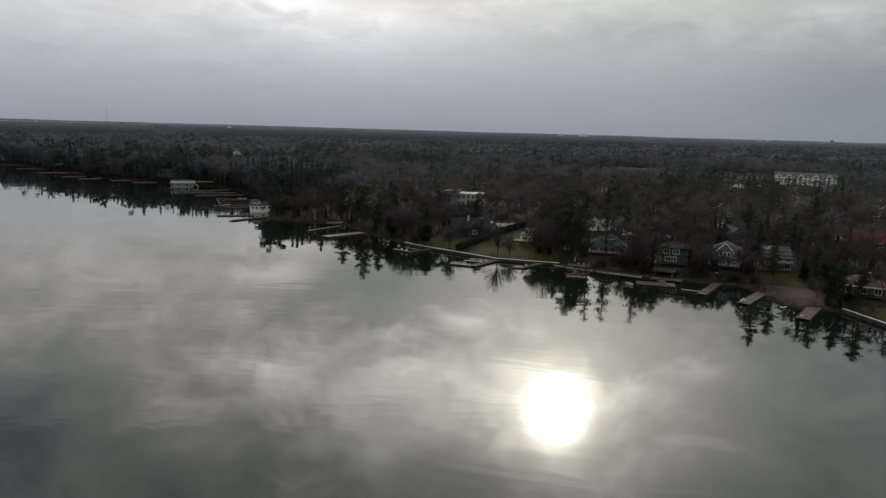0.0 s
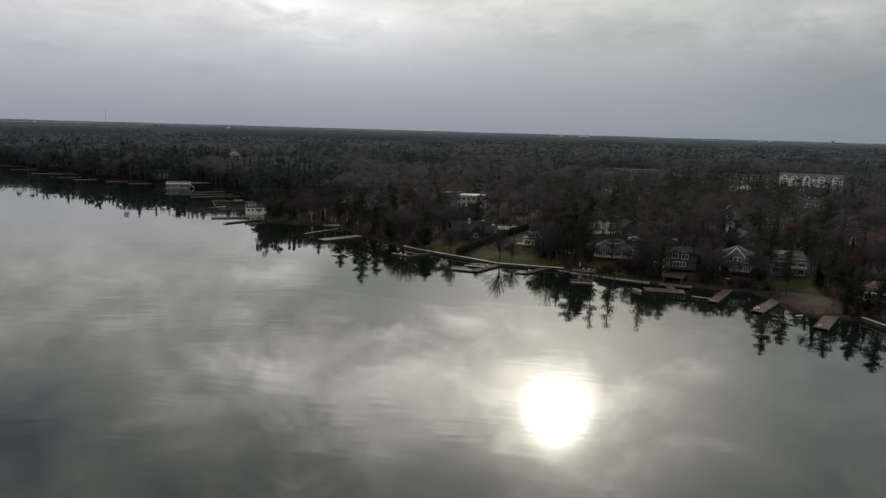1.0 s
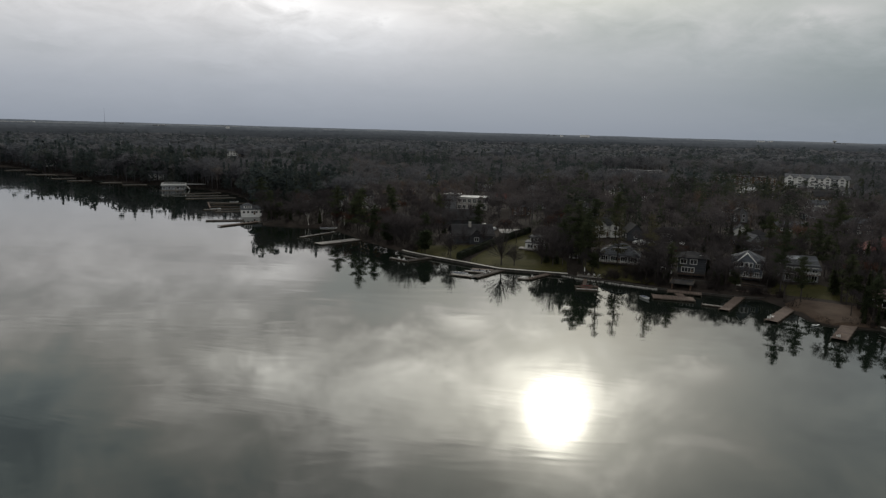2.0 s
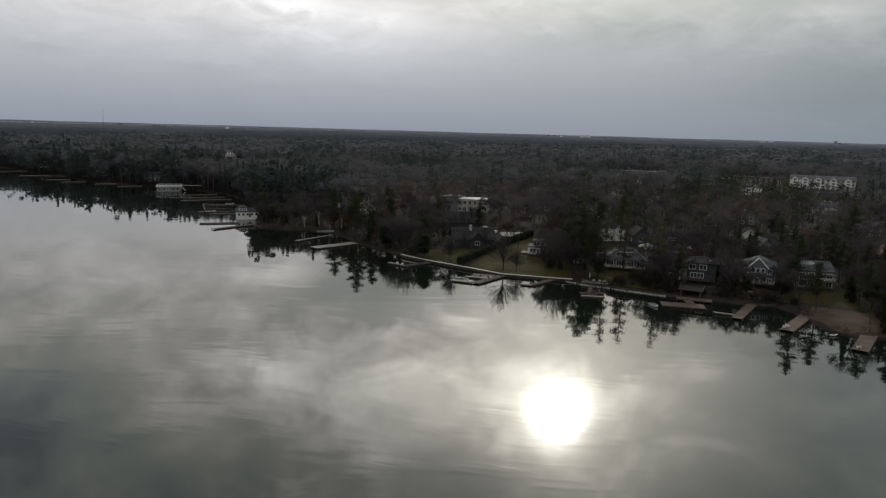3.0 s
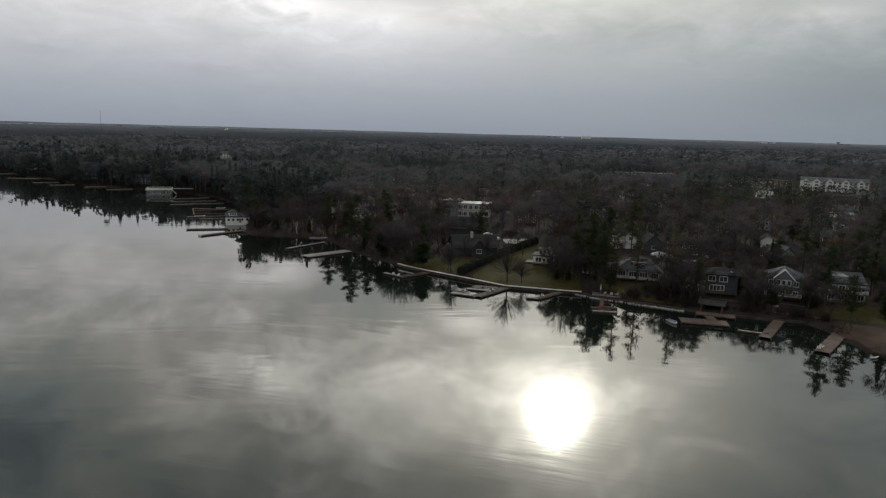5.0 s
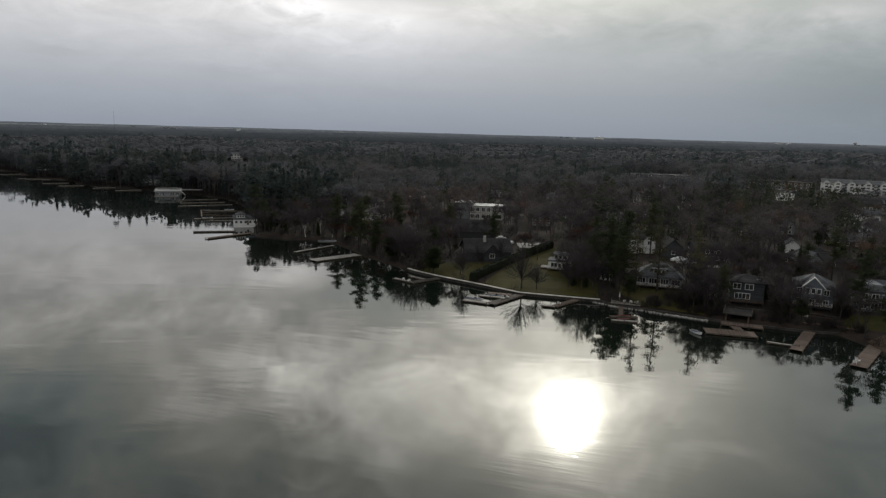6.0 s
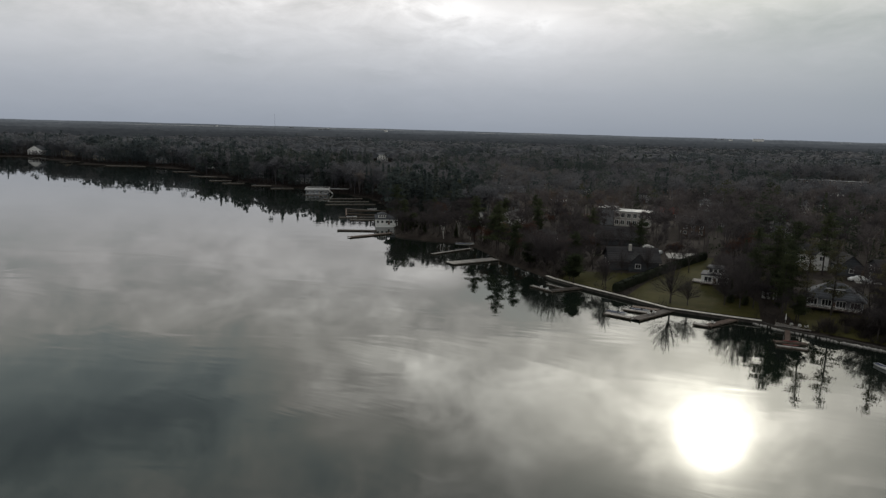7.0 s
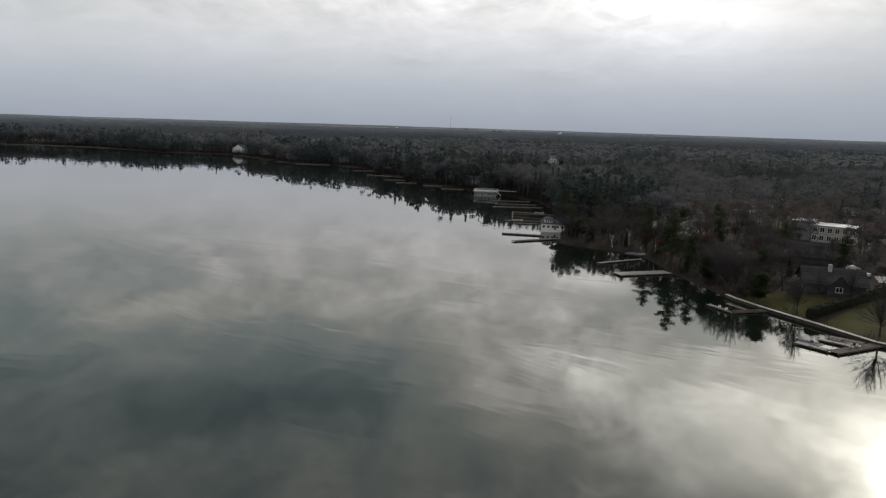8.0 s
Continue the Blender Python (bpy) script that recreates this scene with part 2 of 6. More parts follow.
WATER_IOR, WATER_ROUGH, WATER_RIPPLE = 1.5, 0.02, 0.36
M = {
    "water": water_material(),
    "glass": glass_material(),
    "soil": surface("leaf_litter_soil", (0.02, 0.016, 0.014), (0.045, 0.036, 0.03), 2.0, 0.95, 0.6),
    "lawn": surface("winter_lawn", (0.03, 0.03, 0.008), (0.06, 0.054, 0.016), 3.0, 0.95, 0.3, stain=(0.076, 0.06, 0.03)),
    "sand": surface("wet_sand", (0.05, 0.034, 0.025), (0.088, 0.062, 0.045), 2.0, 0.9, 0.2),
    "field": surface("frosted_stubble_field", (0.17, 0.175, 0.175), (0.27, 0.27, 0.265), 60.0, 0.95, 0.0),
    "paving": surface("pale_paving", (0.3, 0.29, 0.27), (0.45, 0.43, 0.4), 1.5, 0.85, 0.2),
    "asphalt": surface("asphalt", (0.04, 0.04, 0.042), (0.075, 0.074, 0.074), 1.5, 0.9, 0.2),
    "concrete": surface("seawall_concrete", (0.4, 0.38, 0.34), (0.6, 0.57, 0.51), 1.0, 0.85, 0.3, stain=(0.12, 0.11, 0.09)),
    "darkstone": surface("wet_stone", (0.03, 0.028, 0.026), (0.085, 0.078, 0.07), 0.8, 0.75, 0.8),
    "palestone": surface("broken_pale_stone", (0.16, 0.155, 0.145), (0.5, 0.48, 0.45), 0.8, 0.85, 0.4),
    "plank": boards("weathered_planks", (0.075, 0.054, 0.044), (0.15, 0.112, 0.093), 0.16, "X", 0.8),
    "plank_pale": boards("pale_dock_planks", (0.19, 0.178, 0.165), (0.32, 0.3, 0.28), 0.16, "X", 0.8),
    "plank_dark": boards("dark_dock_planks", (0.04, 0.035, 0.032), (0.1, 0.085, 0.075), 0.16, "X", 0.8),
    "post": surface("dock_timber", (0.06, 0.05, 0.042), (0.15, 0.125, 0.1), 0.4, 0.9, 0.4),
    "white": boards("white_clapboard", (0.7, 0.7, 0.69), (0.85, 0.85, 0.83), 0.13, "Z"),
    "trim": surface("white_trim", (0.68, 0.68, 0.66), (0.84, 0.84, 0.82), 1.0, 0.6, 0.05),
    "blue": boards("blue_grey_clapboard", (0.105, 0.12, 0.143), (0.155, 0.172, 0.2), 0.13, "Z"),
    "grey": boards("grey_clapboard", (0.17, 0.18, 0.195), (0.26, 0.27, 0.285), 0.13, "Z"),
    "beige": boards("beige_clapboard", (0.34, 0.29, 0.22), (0.48, 0.42, 0.33), 0.13, "Z"),
    "charcoal": boards("charcoal_clapboard", (0.045, 0.05, 0.058), (0.085, 0.09, 0.1), 0.13, "Z"),
    "brown": boards("brown_shingle_wall", (0.08, 0.055, 0.04), (0.17, 0.12, 0.09), 0.16, "Z"),
    "orangebrick": boards("orange_brown_brick", (0.24, 0.13, 0.08), (0.36, 0.2, 0.12), 0.08, "Z"),
    "roof_dark": boards("dark_shingle_roof", (0.024, 0.024, 0.026), (0.055, 0.053, 0.054), 0.28, "Z", 0.9),
    "roof_grey": boards("grey_shingle_roof", (0.06, 0.063, 0.07), (0.12, 0.125, 0.135), 0.28, "Z", 0.8),
    "roof_red": boards("red_tile_roof", (0.1, 0.028, 0.025), (0.19, 0.058, 0.048), 0.3, "Z", 0.75),
    "roof_rose": boards("faded_red_roof", (0.1, 0.056, 0.053), (0.17, 0.105, 0.1), 0.3, "Z", 0.75),
    "roof_pale": surface("pale_membrane_roof", (0.3, 0.3, 0.295), (0.44, 0.44, 0.43), 3.0, 0.6, 0.1),
    "metal": surface("galvanised_metal", (0.3, 0.31, 0.32), (0.5, 0.51, 0.52), 0.5, 0.45, 0.1),
    "darkmetal": surface("dark_metal", (0.02, 0.02, 0.022), (0.05, 0.05, 0.055), 0.5, 0.5, 0.1),
    "hull": surface("white_gelcoat", (0.66, 0.66, 0.64), (0.84, 0.84, 0.83), 1.0, 0.3, 0.02),
    "yellow": surface("yellow_plastic", (0.5, 0.3, 0.03), (0.7, 0.45, 0.05), 1.0, 0.5, 0.02),
    "redplastic": surface("red_plastic", (0.11, 0.025, 0.02), (0.18, 0.045, 0.035), 1.0, 0.5, 0.02),
    "orange": surface("orange_plastic", (0.55, 0.14, 0.03), (0.7, 0.2, 0.05), 1.0, 0.5, 0.02),
    "canvas": surface("navy_canvas", (0.02, 0.025, 0.05), (0.045, 0.055, 0.09), 1.0, 0.9, 0.2),
    "bark": surface("grey_brown_bark", (0.034, 0.03, 0.029), (0.078, 0.068, 0.064), 0.6, 0.95, 0.6),
    "birchbark": surface("white_birch_bark", (0.4, 0.38, 0.35), (0.66, 0.64, 0.6), 0.5, 0.85, 0.3, stain=(0.05, 0.045, 0.04)),
    "twig": surface("bare_twigs", (0.036, 0.032, 0.034), (0.07, 0.062, 0.064), 6.0, 0.95, 0.0, island=0.25, thin=0.45),
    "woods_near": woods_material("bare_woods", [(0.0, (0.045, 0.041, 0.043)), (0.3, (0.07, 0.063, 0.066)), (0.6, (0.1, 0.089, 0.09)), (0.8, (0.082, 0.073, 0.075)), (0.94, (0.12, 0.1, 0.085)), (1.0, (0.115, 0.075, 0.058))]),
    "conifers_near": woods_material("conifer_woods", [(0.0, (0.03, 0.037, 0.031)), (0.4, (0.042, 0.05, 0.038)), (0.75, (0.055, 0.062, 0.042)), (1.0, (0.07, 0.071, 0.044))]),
    # middle and distant woods: haze painted into the base colours, paler and bluer
    "woods_middle": woods_material("hazed_bare_woods", [(0.0, (0.066, 0.069, 0.077)), (0.3, (0.1, 0.102, 0.112)), (0.6, (0.136, 0.136, 0.147)), (0.85, (0.115, 0.113, 0.12)), (1.0, (0.14, 0.122, 0.115))]),
    "conifers_middle": woods_material("hazed_conifer_woods", [(0.0, (0.044, 0.056, 0.057)), (0.5, (0.06, 0.074, 0.072)), (1.0, (0.08, 0.089, 0.077))]),
    "woods_distant": woods_material("far_hazed_bare_woods", [(0.0, (0.084, 0.091, 0.104)), (0.35, (0.13, 0.136, 0.15)), (0.6, (0.108, 0.111, 0.121)), (1.0, (0.162, 0.162, 0.168))], 0.4),
    "conifers_distant": woods_material("far_hazed_conifer_woods", [(0.0, (0.056, 0.07, 0.077)), (0.6, (0.075, 0.091, 0.096)), (1.0, (0.09, 0.102, 0.1))], 0.4),
    "russet": surface("russet_oak_leaves", (0.055, 0.029, 0.021), (0.11, 0.055, 0.037), 3.0, 0.9, 0.0, island=0.5, thin=0.45),
    "willow": surface("orange_willow_whips", (0.15, 0.082, 0.035), (0.27, 0.155, 0.07), 3.0, 0.9, 0.0, island=0.5, thin=0.45),
    "pine": surface("pine_needles", (0.03, 0.04, 0.022), (0.06, 0.07, 0.036), 3.0, 0.9, 0.0, island=0.3, thin=0.45),
    "larch": surface("larch_twigs", (0.05, 0.05, 0.028), (0.095, 0.088, 0.05), 3.0, 0.9, 0.0, island=0.5, thin=0.45),
    "cedar": surface("cedar_hedge", (0.01, 0.013, 0.008), (0.025, 0.029, 0.017), 2.0, 0.95, 0.2, island=0.4),
    "shrub": surface("bare_shrub", (0.03, 0.026, 0.026), (0.064, 0.054, 0.05), 3.0, 0.95, 0.0, island=0.5, thin=0.45),
}


# ---- mesh helpers ----
class Shape:
    """Collects vertices and faces for one mesh."""

    def __init__(self):
        self.v, self.f = [], []

    def add(self, verts, faces, m=None):
        k = len(self.v)
        self.v += [tuple(m @ Vector(p)) if m else tuple(p) for p in verts]
        self.f += [tuple(i + k for i in q) for q in faces]
        return self

    def box(self, x0, x1, y0, y1, z0, z1, m=None, bevel=0.0):
        b = min(bevel, (x1 - x0) / 3, (y1 - y0) / 3, (z1 - z0) / 3)
        if b <= 0:
            vs = [(x, y, z) for z in (z0, z1) for x, y in ((x0, y0), (x1, y0), (x1, y1), (x0, y1))]
            fs = [(3, 2, 1, 0), (4, 5, 6, 7), (0, 1, 5, 4), (1, 2, 6, 5), (2, 3, 7, 6), (3, 0, 4, 7)]
            return self.add(vs, fs, m)
        ring = [(x0 + b, y0), (x1 - b, y0), (x1, y0 + b), (x1, y1 - b), (x1 - b, y1), (x0 + b, y1), (x0, y1 - b), (x0, y0 + b)]
        cx, cy = (x0 + x1) / 2, (y0 + y1) / 2
        inn = [(x + (b if x < cx else -b) * 0.5, y + (b if y < cy else -b) * 0.5) for x, y in ring]
        vs = [(x, y, z0) for x, y in ring] + [(x, y, z1 - b) for x, y in ring] + [(x, y, z1) for x, y in inn]
        fs = [tuple(range(7, -1, -1)), tuple(range(16, 24))]
        for r in (0, 8):
            fs += [(r + i, r + (i + 1) % 8, r + 8 + (i + 1) % 8, r + 8 + i) for i in range(8)]
        return self.add(vs, fs, m)

    def tube(self, p0, p1, r0, r1, n=6, cap=True):
        p0, p1 = Vector(p0), Vector(p1)
        q = (p1 - p0).to_track_quat("Z", "Y").to_matrix()
        vs = [tuple(p + q @ Vector((r * math.cos(6.2832 * i / n), r * math.sin(6.2832 * i / n), 0))) for p, r in ((p0, r0), (p1, r1)) for i in range(n)]
        fs = [(i, (i + 1) % n, n + (i + 1) % n, n + i) for i in range(n)]
        if cap:
            fs += [tuple(range(n - 1, -1, -1)), tuple(range(n, 2 * n))]
        return self.add(vs, fs)

    def mesh(self, name, material):
        me = bpy.data.meshes.new(name)
        me.from_pydata(self.v, [], self.f)
        me.materials.append(material)
        me.update()
        return me


def part(name, shape, material, parent, label=""):
    ob = new(name, shape.mesh(name, material) if isinstance(shape, Shape) else shape)
    ob.parent = parent
    return tagged(ob, label)


def thing(name, x, y, z, turn, label, category, group="", kind=""):
    ob = new(name)
    ob.matrix_basis = pose(x, y, z, 0, 0, turn)
    ob.empty_display_size = 0.5
    return tagged(ob, label, category, group, kind)


def array_mesh(name, verts, tris, material):
    me = bpy.data.meshes.new(name)
    verts = np.asarray(verts, np.float32).reshape(-1, 3)
    tris = np.asarray(tris, np.int32).reshape(-1, 3)
    me.vertices.add(len(verts))
    me.vertices.foreach_set("co", verts.ravel())
    me.loops.add(tris.size)
    me.loops.foreach_set("vertex_index", tris.ravel())
    me.polygons.add(len(tris))
    me.polygons.foreach_set("loop_start", np.arange(0, tris.size, 3, dtype=np.int32))
    me.materials.append(material)
    me.update(calc_edges=True)
    return me


# ---- ground, lake and shore ----
# the waterline of the far shore, from the far bay to the houses and on behind the camera
SHORE = np.array([(-4900, 560), (-2400, 660), (-1420, 700), (-1240, 745), (-1186, 780), (-1062, 808), (-906, 798), (-800, 840), (-700, 806), (-609, 757),
                  (-545, 766), (-495, 757), (-440, 712), (-410, 674), (-376, 668), (-345, 630), (-318, 610), (-285, 601), (-258, 588), (-236, 576), (-205, 562), (-172, 535), (-150, 500), (-140, 470), (-131, 443), (-117, 416),
                  (-110, 396), (-103, 376), (-86, 371.5), (-70, 371), (-61, 363), (-50, 346), (-44, 335), (-36, 325), (-20, 305), (-10.5, 296),
                  (4.7, 284.3), (17.6, 274), (35.6, 269.6), (43, 268), (48, 262.5), (56, 258.6), (64, 255), (71, 250.5), (80, 246), (90, 243),
                  (97, 240.5), (104, 239.5), (106, 227), (106.5, 215), (110, 209), (116, 207.5), (122, 206.2), (125.6, 190.5), (135, 150), (150, 60),
                  (175, -300), (90, -800), (-1500, -1000), (-4900, -900)])


def shore_distance(px, py):
    """Metres from the waterline: positive on land, negative on the lake."""
    p = np.stack([np.ravel(px), np.ravel(py)], -1).astype(float)
    best = np.full(len(p), 1e9)
    inside = np.zeros(len(p), bool)
    for a, b in zip(SHORE, np.roll(SHORE, -1, 0)):
        d = b - a
        t = np.clip(((p - a) @ d) / (d @ d), 0, 1)
        best = np.minimum(best, np.hypot(*(p - a - t[:, None] * d).T))
        cross = (a[1] > p[:, 1]) != (b[1] > p[:, 1])
        with np.errstate(divide="ignore", invalid="ignore"):
            xi = a[0] + (p[:, 1] - a[1]) * d[0] / d[1]
        inside ^= cross & (p[:, 0] < xi)
    return np.where(inside, -best, best).reshape(np.shape(px))


def ground_height(px, py):
    d = shore_distance(px, py)
    land = 0.85 * np.clip(d / 1.2, 0, 1) + 2.4 * (1 - np.exp(-np.maximum(d, 0) / 28)) + 11.5 * (1 - np.exp(-np.maximum(d, 0) / 420)) + 0.0029 * np.clip(d, 0, 1500) + 0.0005 * np.maximum(d - 1500, 0)
    roll = 2.2 * np.sin(px / 310 + 1.3) * np.cos(py / 420 + 0.4) * np.clip(d / 500, 0, 1) + 2.5 * np.sin(px / 900 + 0.5) * np.clip((d - 1500) / 1500, 0, 1)
    return np.where(d > 0, land + roll, -3.5 * (1 - np.exp(np.minimum(d, 0) / 7)) - 0.05)


def gz(x, y):
    return float(ground_height(np.array([x]), np.array([y]))[0])


def spread(lo, hi, step, far_lo, far_hi, grow=1.16):
    a = list(np.arange(lo, hi + 0.1, step))
    s, x = step, hi
    while x < far_hi:
        s = min(s * grow, 260)
        x = x + s
        a.append(min(x, far_hi))
    s, x = step, lo
    while x > far_lo:
        s = min(s * grow, 260)
        x = x - s
        a.insert(0, max(x, far_lo))
    return np.array(a)


gx, gy = spread(-150, 160, 2.5, -4900, 4900), spread(185, 430, 2.5, -4900, 4900)
GX, GY = np.meshgrid(gx, gy)
GZ = ground_height(GX, GY)
idx = np.arange(GX.size).reshape(GX.shape)
quads = np.stack([idx[:-1, :-1], idx[:-1, 1:], idx[1:, 1:], idx[1:, :-1]], -1).reshape(-1, 4)
tri = np.concatenate([quads[:, [0, 1, 2]], quads[:, [0, 2, 3]]])
ground_mesh = array_mesh("ground", np.stack([GX.ravel(), GY.ravel(), GZ.ravel()], -1), tri, M["soil"])
ground_mesh.shade_smooth()
tagged(new("ground", ground_mesh), "brown leaf-littered ground of a wooded lakeshore", "ground", kind="structure")

lake = Shape()
lake.add([(-4900, -4900, 0), (4900, -4900, 0), (4900, 4900, 0), (-4900, 4900, 0)], [(0, 1, 2, 3)])
part("water", lake, M["water"], None)
tagged(bpy.data.objects["water"], "calm grey-green lake mirroring the clouds and the trees", "water", kind="structure")


def lawn_patch(name, ring, material, label, lift=0.05, category="lawn"):
    """A piece of ground cover that lies on the slope, cut into small cells."""
    ring = np.array(ring, float)
    bm = bmesh.new()
    bm.faces.new([bm.verts.new((x, y, 0)) for x, y in ring])
    for axis in (0, 1):
        lo, hi = ring[:, axis].min(), ring[:, axis].max()
        for c in np.arange(math.ceil(lo / 2.5) * 2.5, hi, 2.5):
            co, no = [0, 0, 0], [0, 0, 0]
            co[axis], no[axis] = float(c), 1
            bmesh.ops.bisect_plane(bm, geom=bm.verts[:] + bm.edges[:] + bm.faces[:], plane_co=co, plane_no=no)
    bmesh.ops.triangulate(bm, faces=bm.faces[:])
    vs = np.array([v.co[:2] for v in bm.verts])
    for v, z in zip(bm.verts, ground_height(vs[:, 0], vs[:, 1])):
        v.co.z = z + lift
    me = bpy.data.meshes.new(name)
    bm.to_mesh(me)
    bm.free()
    me.materials.append(material)
    return tagged(new(name, me), label, category, kind="structure")

# ---- trees ----
def sliver(rng, p, d, length, width):
    """Thin triangles that start at p and run along d: arrays of corners (n, 3, 3)."""
    d = d / np.linalg.norm(d, axis=-1, keepdims=True)
    side = np.cross(d, rng.normal(size=d.shape))
    side /= np.linalg.norm(side, axis=-1, keepdims=True)
    length, width = np.broadcast_to(length, len(p))[:, None], np.broadcast_to(width, len(p))[:, None]
    return np.stack([p - side * width / 2, p + side * width / 2, p + d * length], 1)


def leaf_tris(rng, p, size, flat=1.0):
    """Small triangles of foliage scattered round the points p."""
    a = rng.normal(size=(len(p), 3, 3))
    a[..., 2] *= flat
    a /= np.linalg.norm(a, axis=-1, keepdims=True)
    return p[:, None, :] + a * np.broadcast_to(size, len(p))[:, None, None]


def limb_shape(limbs, n=3):
    s = Shape()
    for p0, p1, r0, r1 in limbs:
        s.tube(p0, p1, r0, r1, n, False)
    return s


def as_mesh(name, tris, material):
    tris = np.asarray(tris)
    return array_mesh(name, tris.reshape(-1, 3), np.arange(len(tris) * 3).reshape(-1, 3), material)


def grow_bare(rng, h, spread_=0.5, depth=4):
    """Limbs of a bare broadleaf tree, and the tips from which its twigs grow."""
    limbs, tips = [], []

    def go(p, d, ln, r, k):
        bend = d + rng.normal(size=3) * 0.12
        bend /= np.linalg.norm(bend)
        mid = p + d * ln * 0.5
        end = mid + bend * ln * 0.5
        if k >= 2:
            limbs.append((p, mid, r, r * 0.82))
            limbs.append((mid, end, r * 0.82, r * 0.62))
        else:
            limbs.append((p, end, r, r * 0.5))
        if k == 0:
            tips.append((end, bend))
            tips.append((mid, bend))
            return
        if k <= 2:
            tips.append((end, bend))
        for i in range(3 if k >= 3 else rng.integers(2, 4)):
            side = rng.normal(size=3) * spread_ + np.array([0, 0, 0.16])
            nd = bend + side
            nd /= np.linalg.norm(nd)
            go(mid + (end - mid) * rng.uniform(0.3, 1.0), nd, ln * rng.uniform(0.62, 0.82), r * 0.52, k - 1)

    base = np.array([0.0, 0, -0.3])
    fork = np.array([rng.normal() * 0.2, rng.normal() * 0.2, h * rng.uniform(0.22, 0.34)])
    r = h * 0.012 + 0.05
    limbs.append((base, fork, r * 1.25, r))
    for i in range(4):
        a = 6.2832 * (i + rng.uniform(-0.25, 0.25)) / 4
        d = np.array([math.cos(a) * spread_ * 0.95, math.sin(a) * spread_ * 0.95, 1.0])
        go(fork, d / np.linalg.norm(d), h * rng.uniform(0.2, 0.27), r * 0.66, depth - 1)
    return limbs, tips


def twigs_of(rng, tips, per, length, width):
    p = np.repeat(np.array([t[0] for t in tips]), per, 0)
    d = np.repeat(np.array([t[1] for t in tips]), per, 0) + rng.normal(size=(len(tips) * per, 3)) * 0.55 + (0, 0, 0.15)
    p = p + rng.normal(size=p.shape) * 0.25
    return sliver(rng, p, d, rng.uniform(0.6, 1.15, len(p)) * length, width)


def build_bare(seed, h, spread_=0.5, bark="bark", twig="twig", leaves=0):
    rng = np.random.default_rng(seed)
    limbs, tips = grow_bare(rng, h, spread_)
    s = limb_shape(limbs)
    tw = twigs_of(rng, tips, 6, h * 0.11, 0.065)
    if leaves:
        q = np.repeat(np.array([t[0] for t in tips]), leaves, 0)
        tw = np.concatenate([tw, leaf_tris(rng, q + rng.normal(size=q.shape) * 0.7, 0.28)])
    return s.mesh("trunk", M[bark]), as_mesh("crown", tw, M[twig])


def build_pine(seed, h, tufts=12, needles="pine"):
    """White pine: bare lower stem, uneven shelves of needles with gaps."""
    rng = np.random.default_rng(seed)
    limbs = []
    top = np.array([rng.normal() * 0.4, rng.normal() * 0.4, h])
    knee = np.array([rng.normal() * 0.25, rng.normal() * 0.25, h * 0.5])
    r = h * 0.015 + 0.05
    limbs += [(np.array([0, 0, -0.3]), knee, r, r * 0.7), (knee, top, r * 0.7, 0.03)]
    tris = []
    z = h * rng.uniform(0.22, 0.36)
    while z < h * 0.98:
        u = (z / h - 0.25) / 0.75
        reach = h * (0.21 * (1 - max(u, 0)) ** 0.6 + 0.03) * (0.75 + 0.5 * math.sin(z * 1.7 + seed))
        for i in range(rng.integers(3, 6)):
            a = rng.uniform(0, 6.2832)
            ln = reach * rng.uniform(0.45, 1.2)
            p0 = knee + (top - knee) * (z - h * 0.5) / (h * 0.5) if z > h * 0.5 else knee * (z / (h * 0.5))
            d = np.array([math.cos(a), math.sin(a), rng.uniform(-0.02, 0.4)])
            p1 = p0 + d * ln
            limbs.append((p0, p1, 0.07, 0.02))
            k = max(3, int(ln * 3.2))
            t = rng.uniform(0.35, 1.05, k)[:, None]
            c = p0 + (p1 - p0) * t + rng.normal(size=(k, 3)) * (0.3, 0.3, 0.12)
            c = np.repeat(c, tufts, 0) + rng.normal(size=(k * tufts, 3)) * (0.55, 0.55, 0.2)
            tris.append(leaf_tris(rng, c, rng.uniform(0.2, 0.4, len(c)), 0.5))
        z += rng.uniform(0.45, 0.95) * h / 18
    return limb_shape(limbs).mesh("trunk", M["bark"]), as_mesh("crown", np.concatenate(tris), M[needles])


def build_spruce(seed, h, width=0.17):
    """Spruce or cedar: a ragged dark cone, down to the ground."""
    rng = np.random.default_rng(seed)
    limbs = [(np.array([0, 0, -0.3]), np.array([0, 0, h]), h * 0.014 + 0.04, 0.02)]
    n = int(h * 62)
    t = rng.uniform(0, 1, n) ** 0.72
    z = h * (0.05 + 0.93 * (1 - t))
    reach = h * width * (0.1 + t) * (0.8 + 0.2 * np.sin(z * 5 + seed)) * rng.uniform(0.55, 1.1, n)
    a = rng.uniform(0, 6.2832, n)
    p = np.stack([np.cos(a) * reach * 0.35, np.sin(a) * reach * 0.35, z], -1)
    d = np.stack([np.cos(a), np.sin(a), rng.uniform(-0.55, 0.05, n)], -1)
    tris = sliver(rng, p, d, reach * 0.8 + 0.3, rng.uniform(0.3, 0.75, n))
    q = p + d * reach[:, None] * 0.6
    return limb_shape(limbs).mesh("trunk", M["bark"]), as_mesh("crown", np.concatenate([tris, leaf_tris(rng, q, 0.3, 0.6)]), M["pine"])


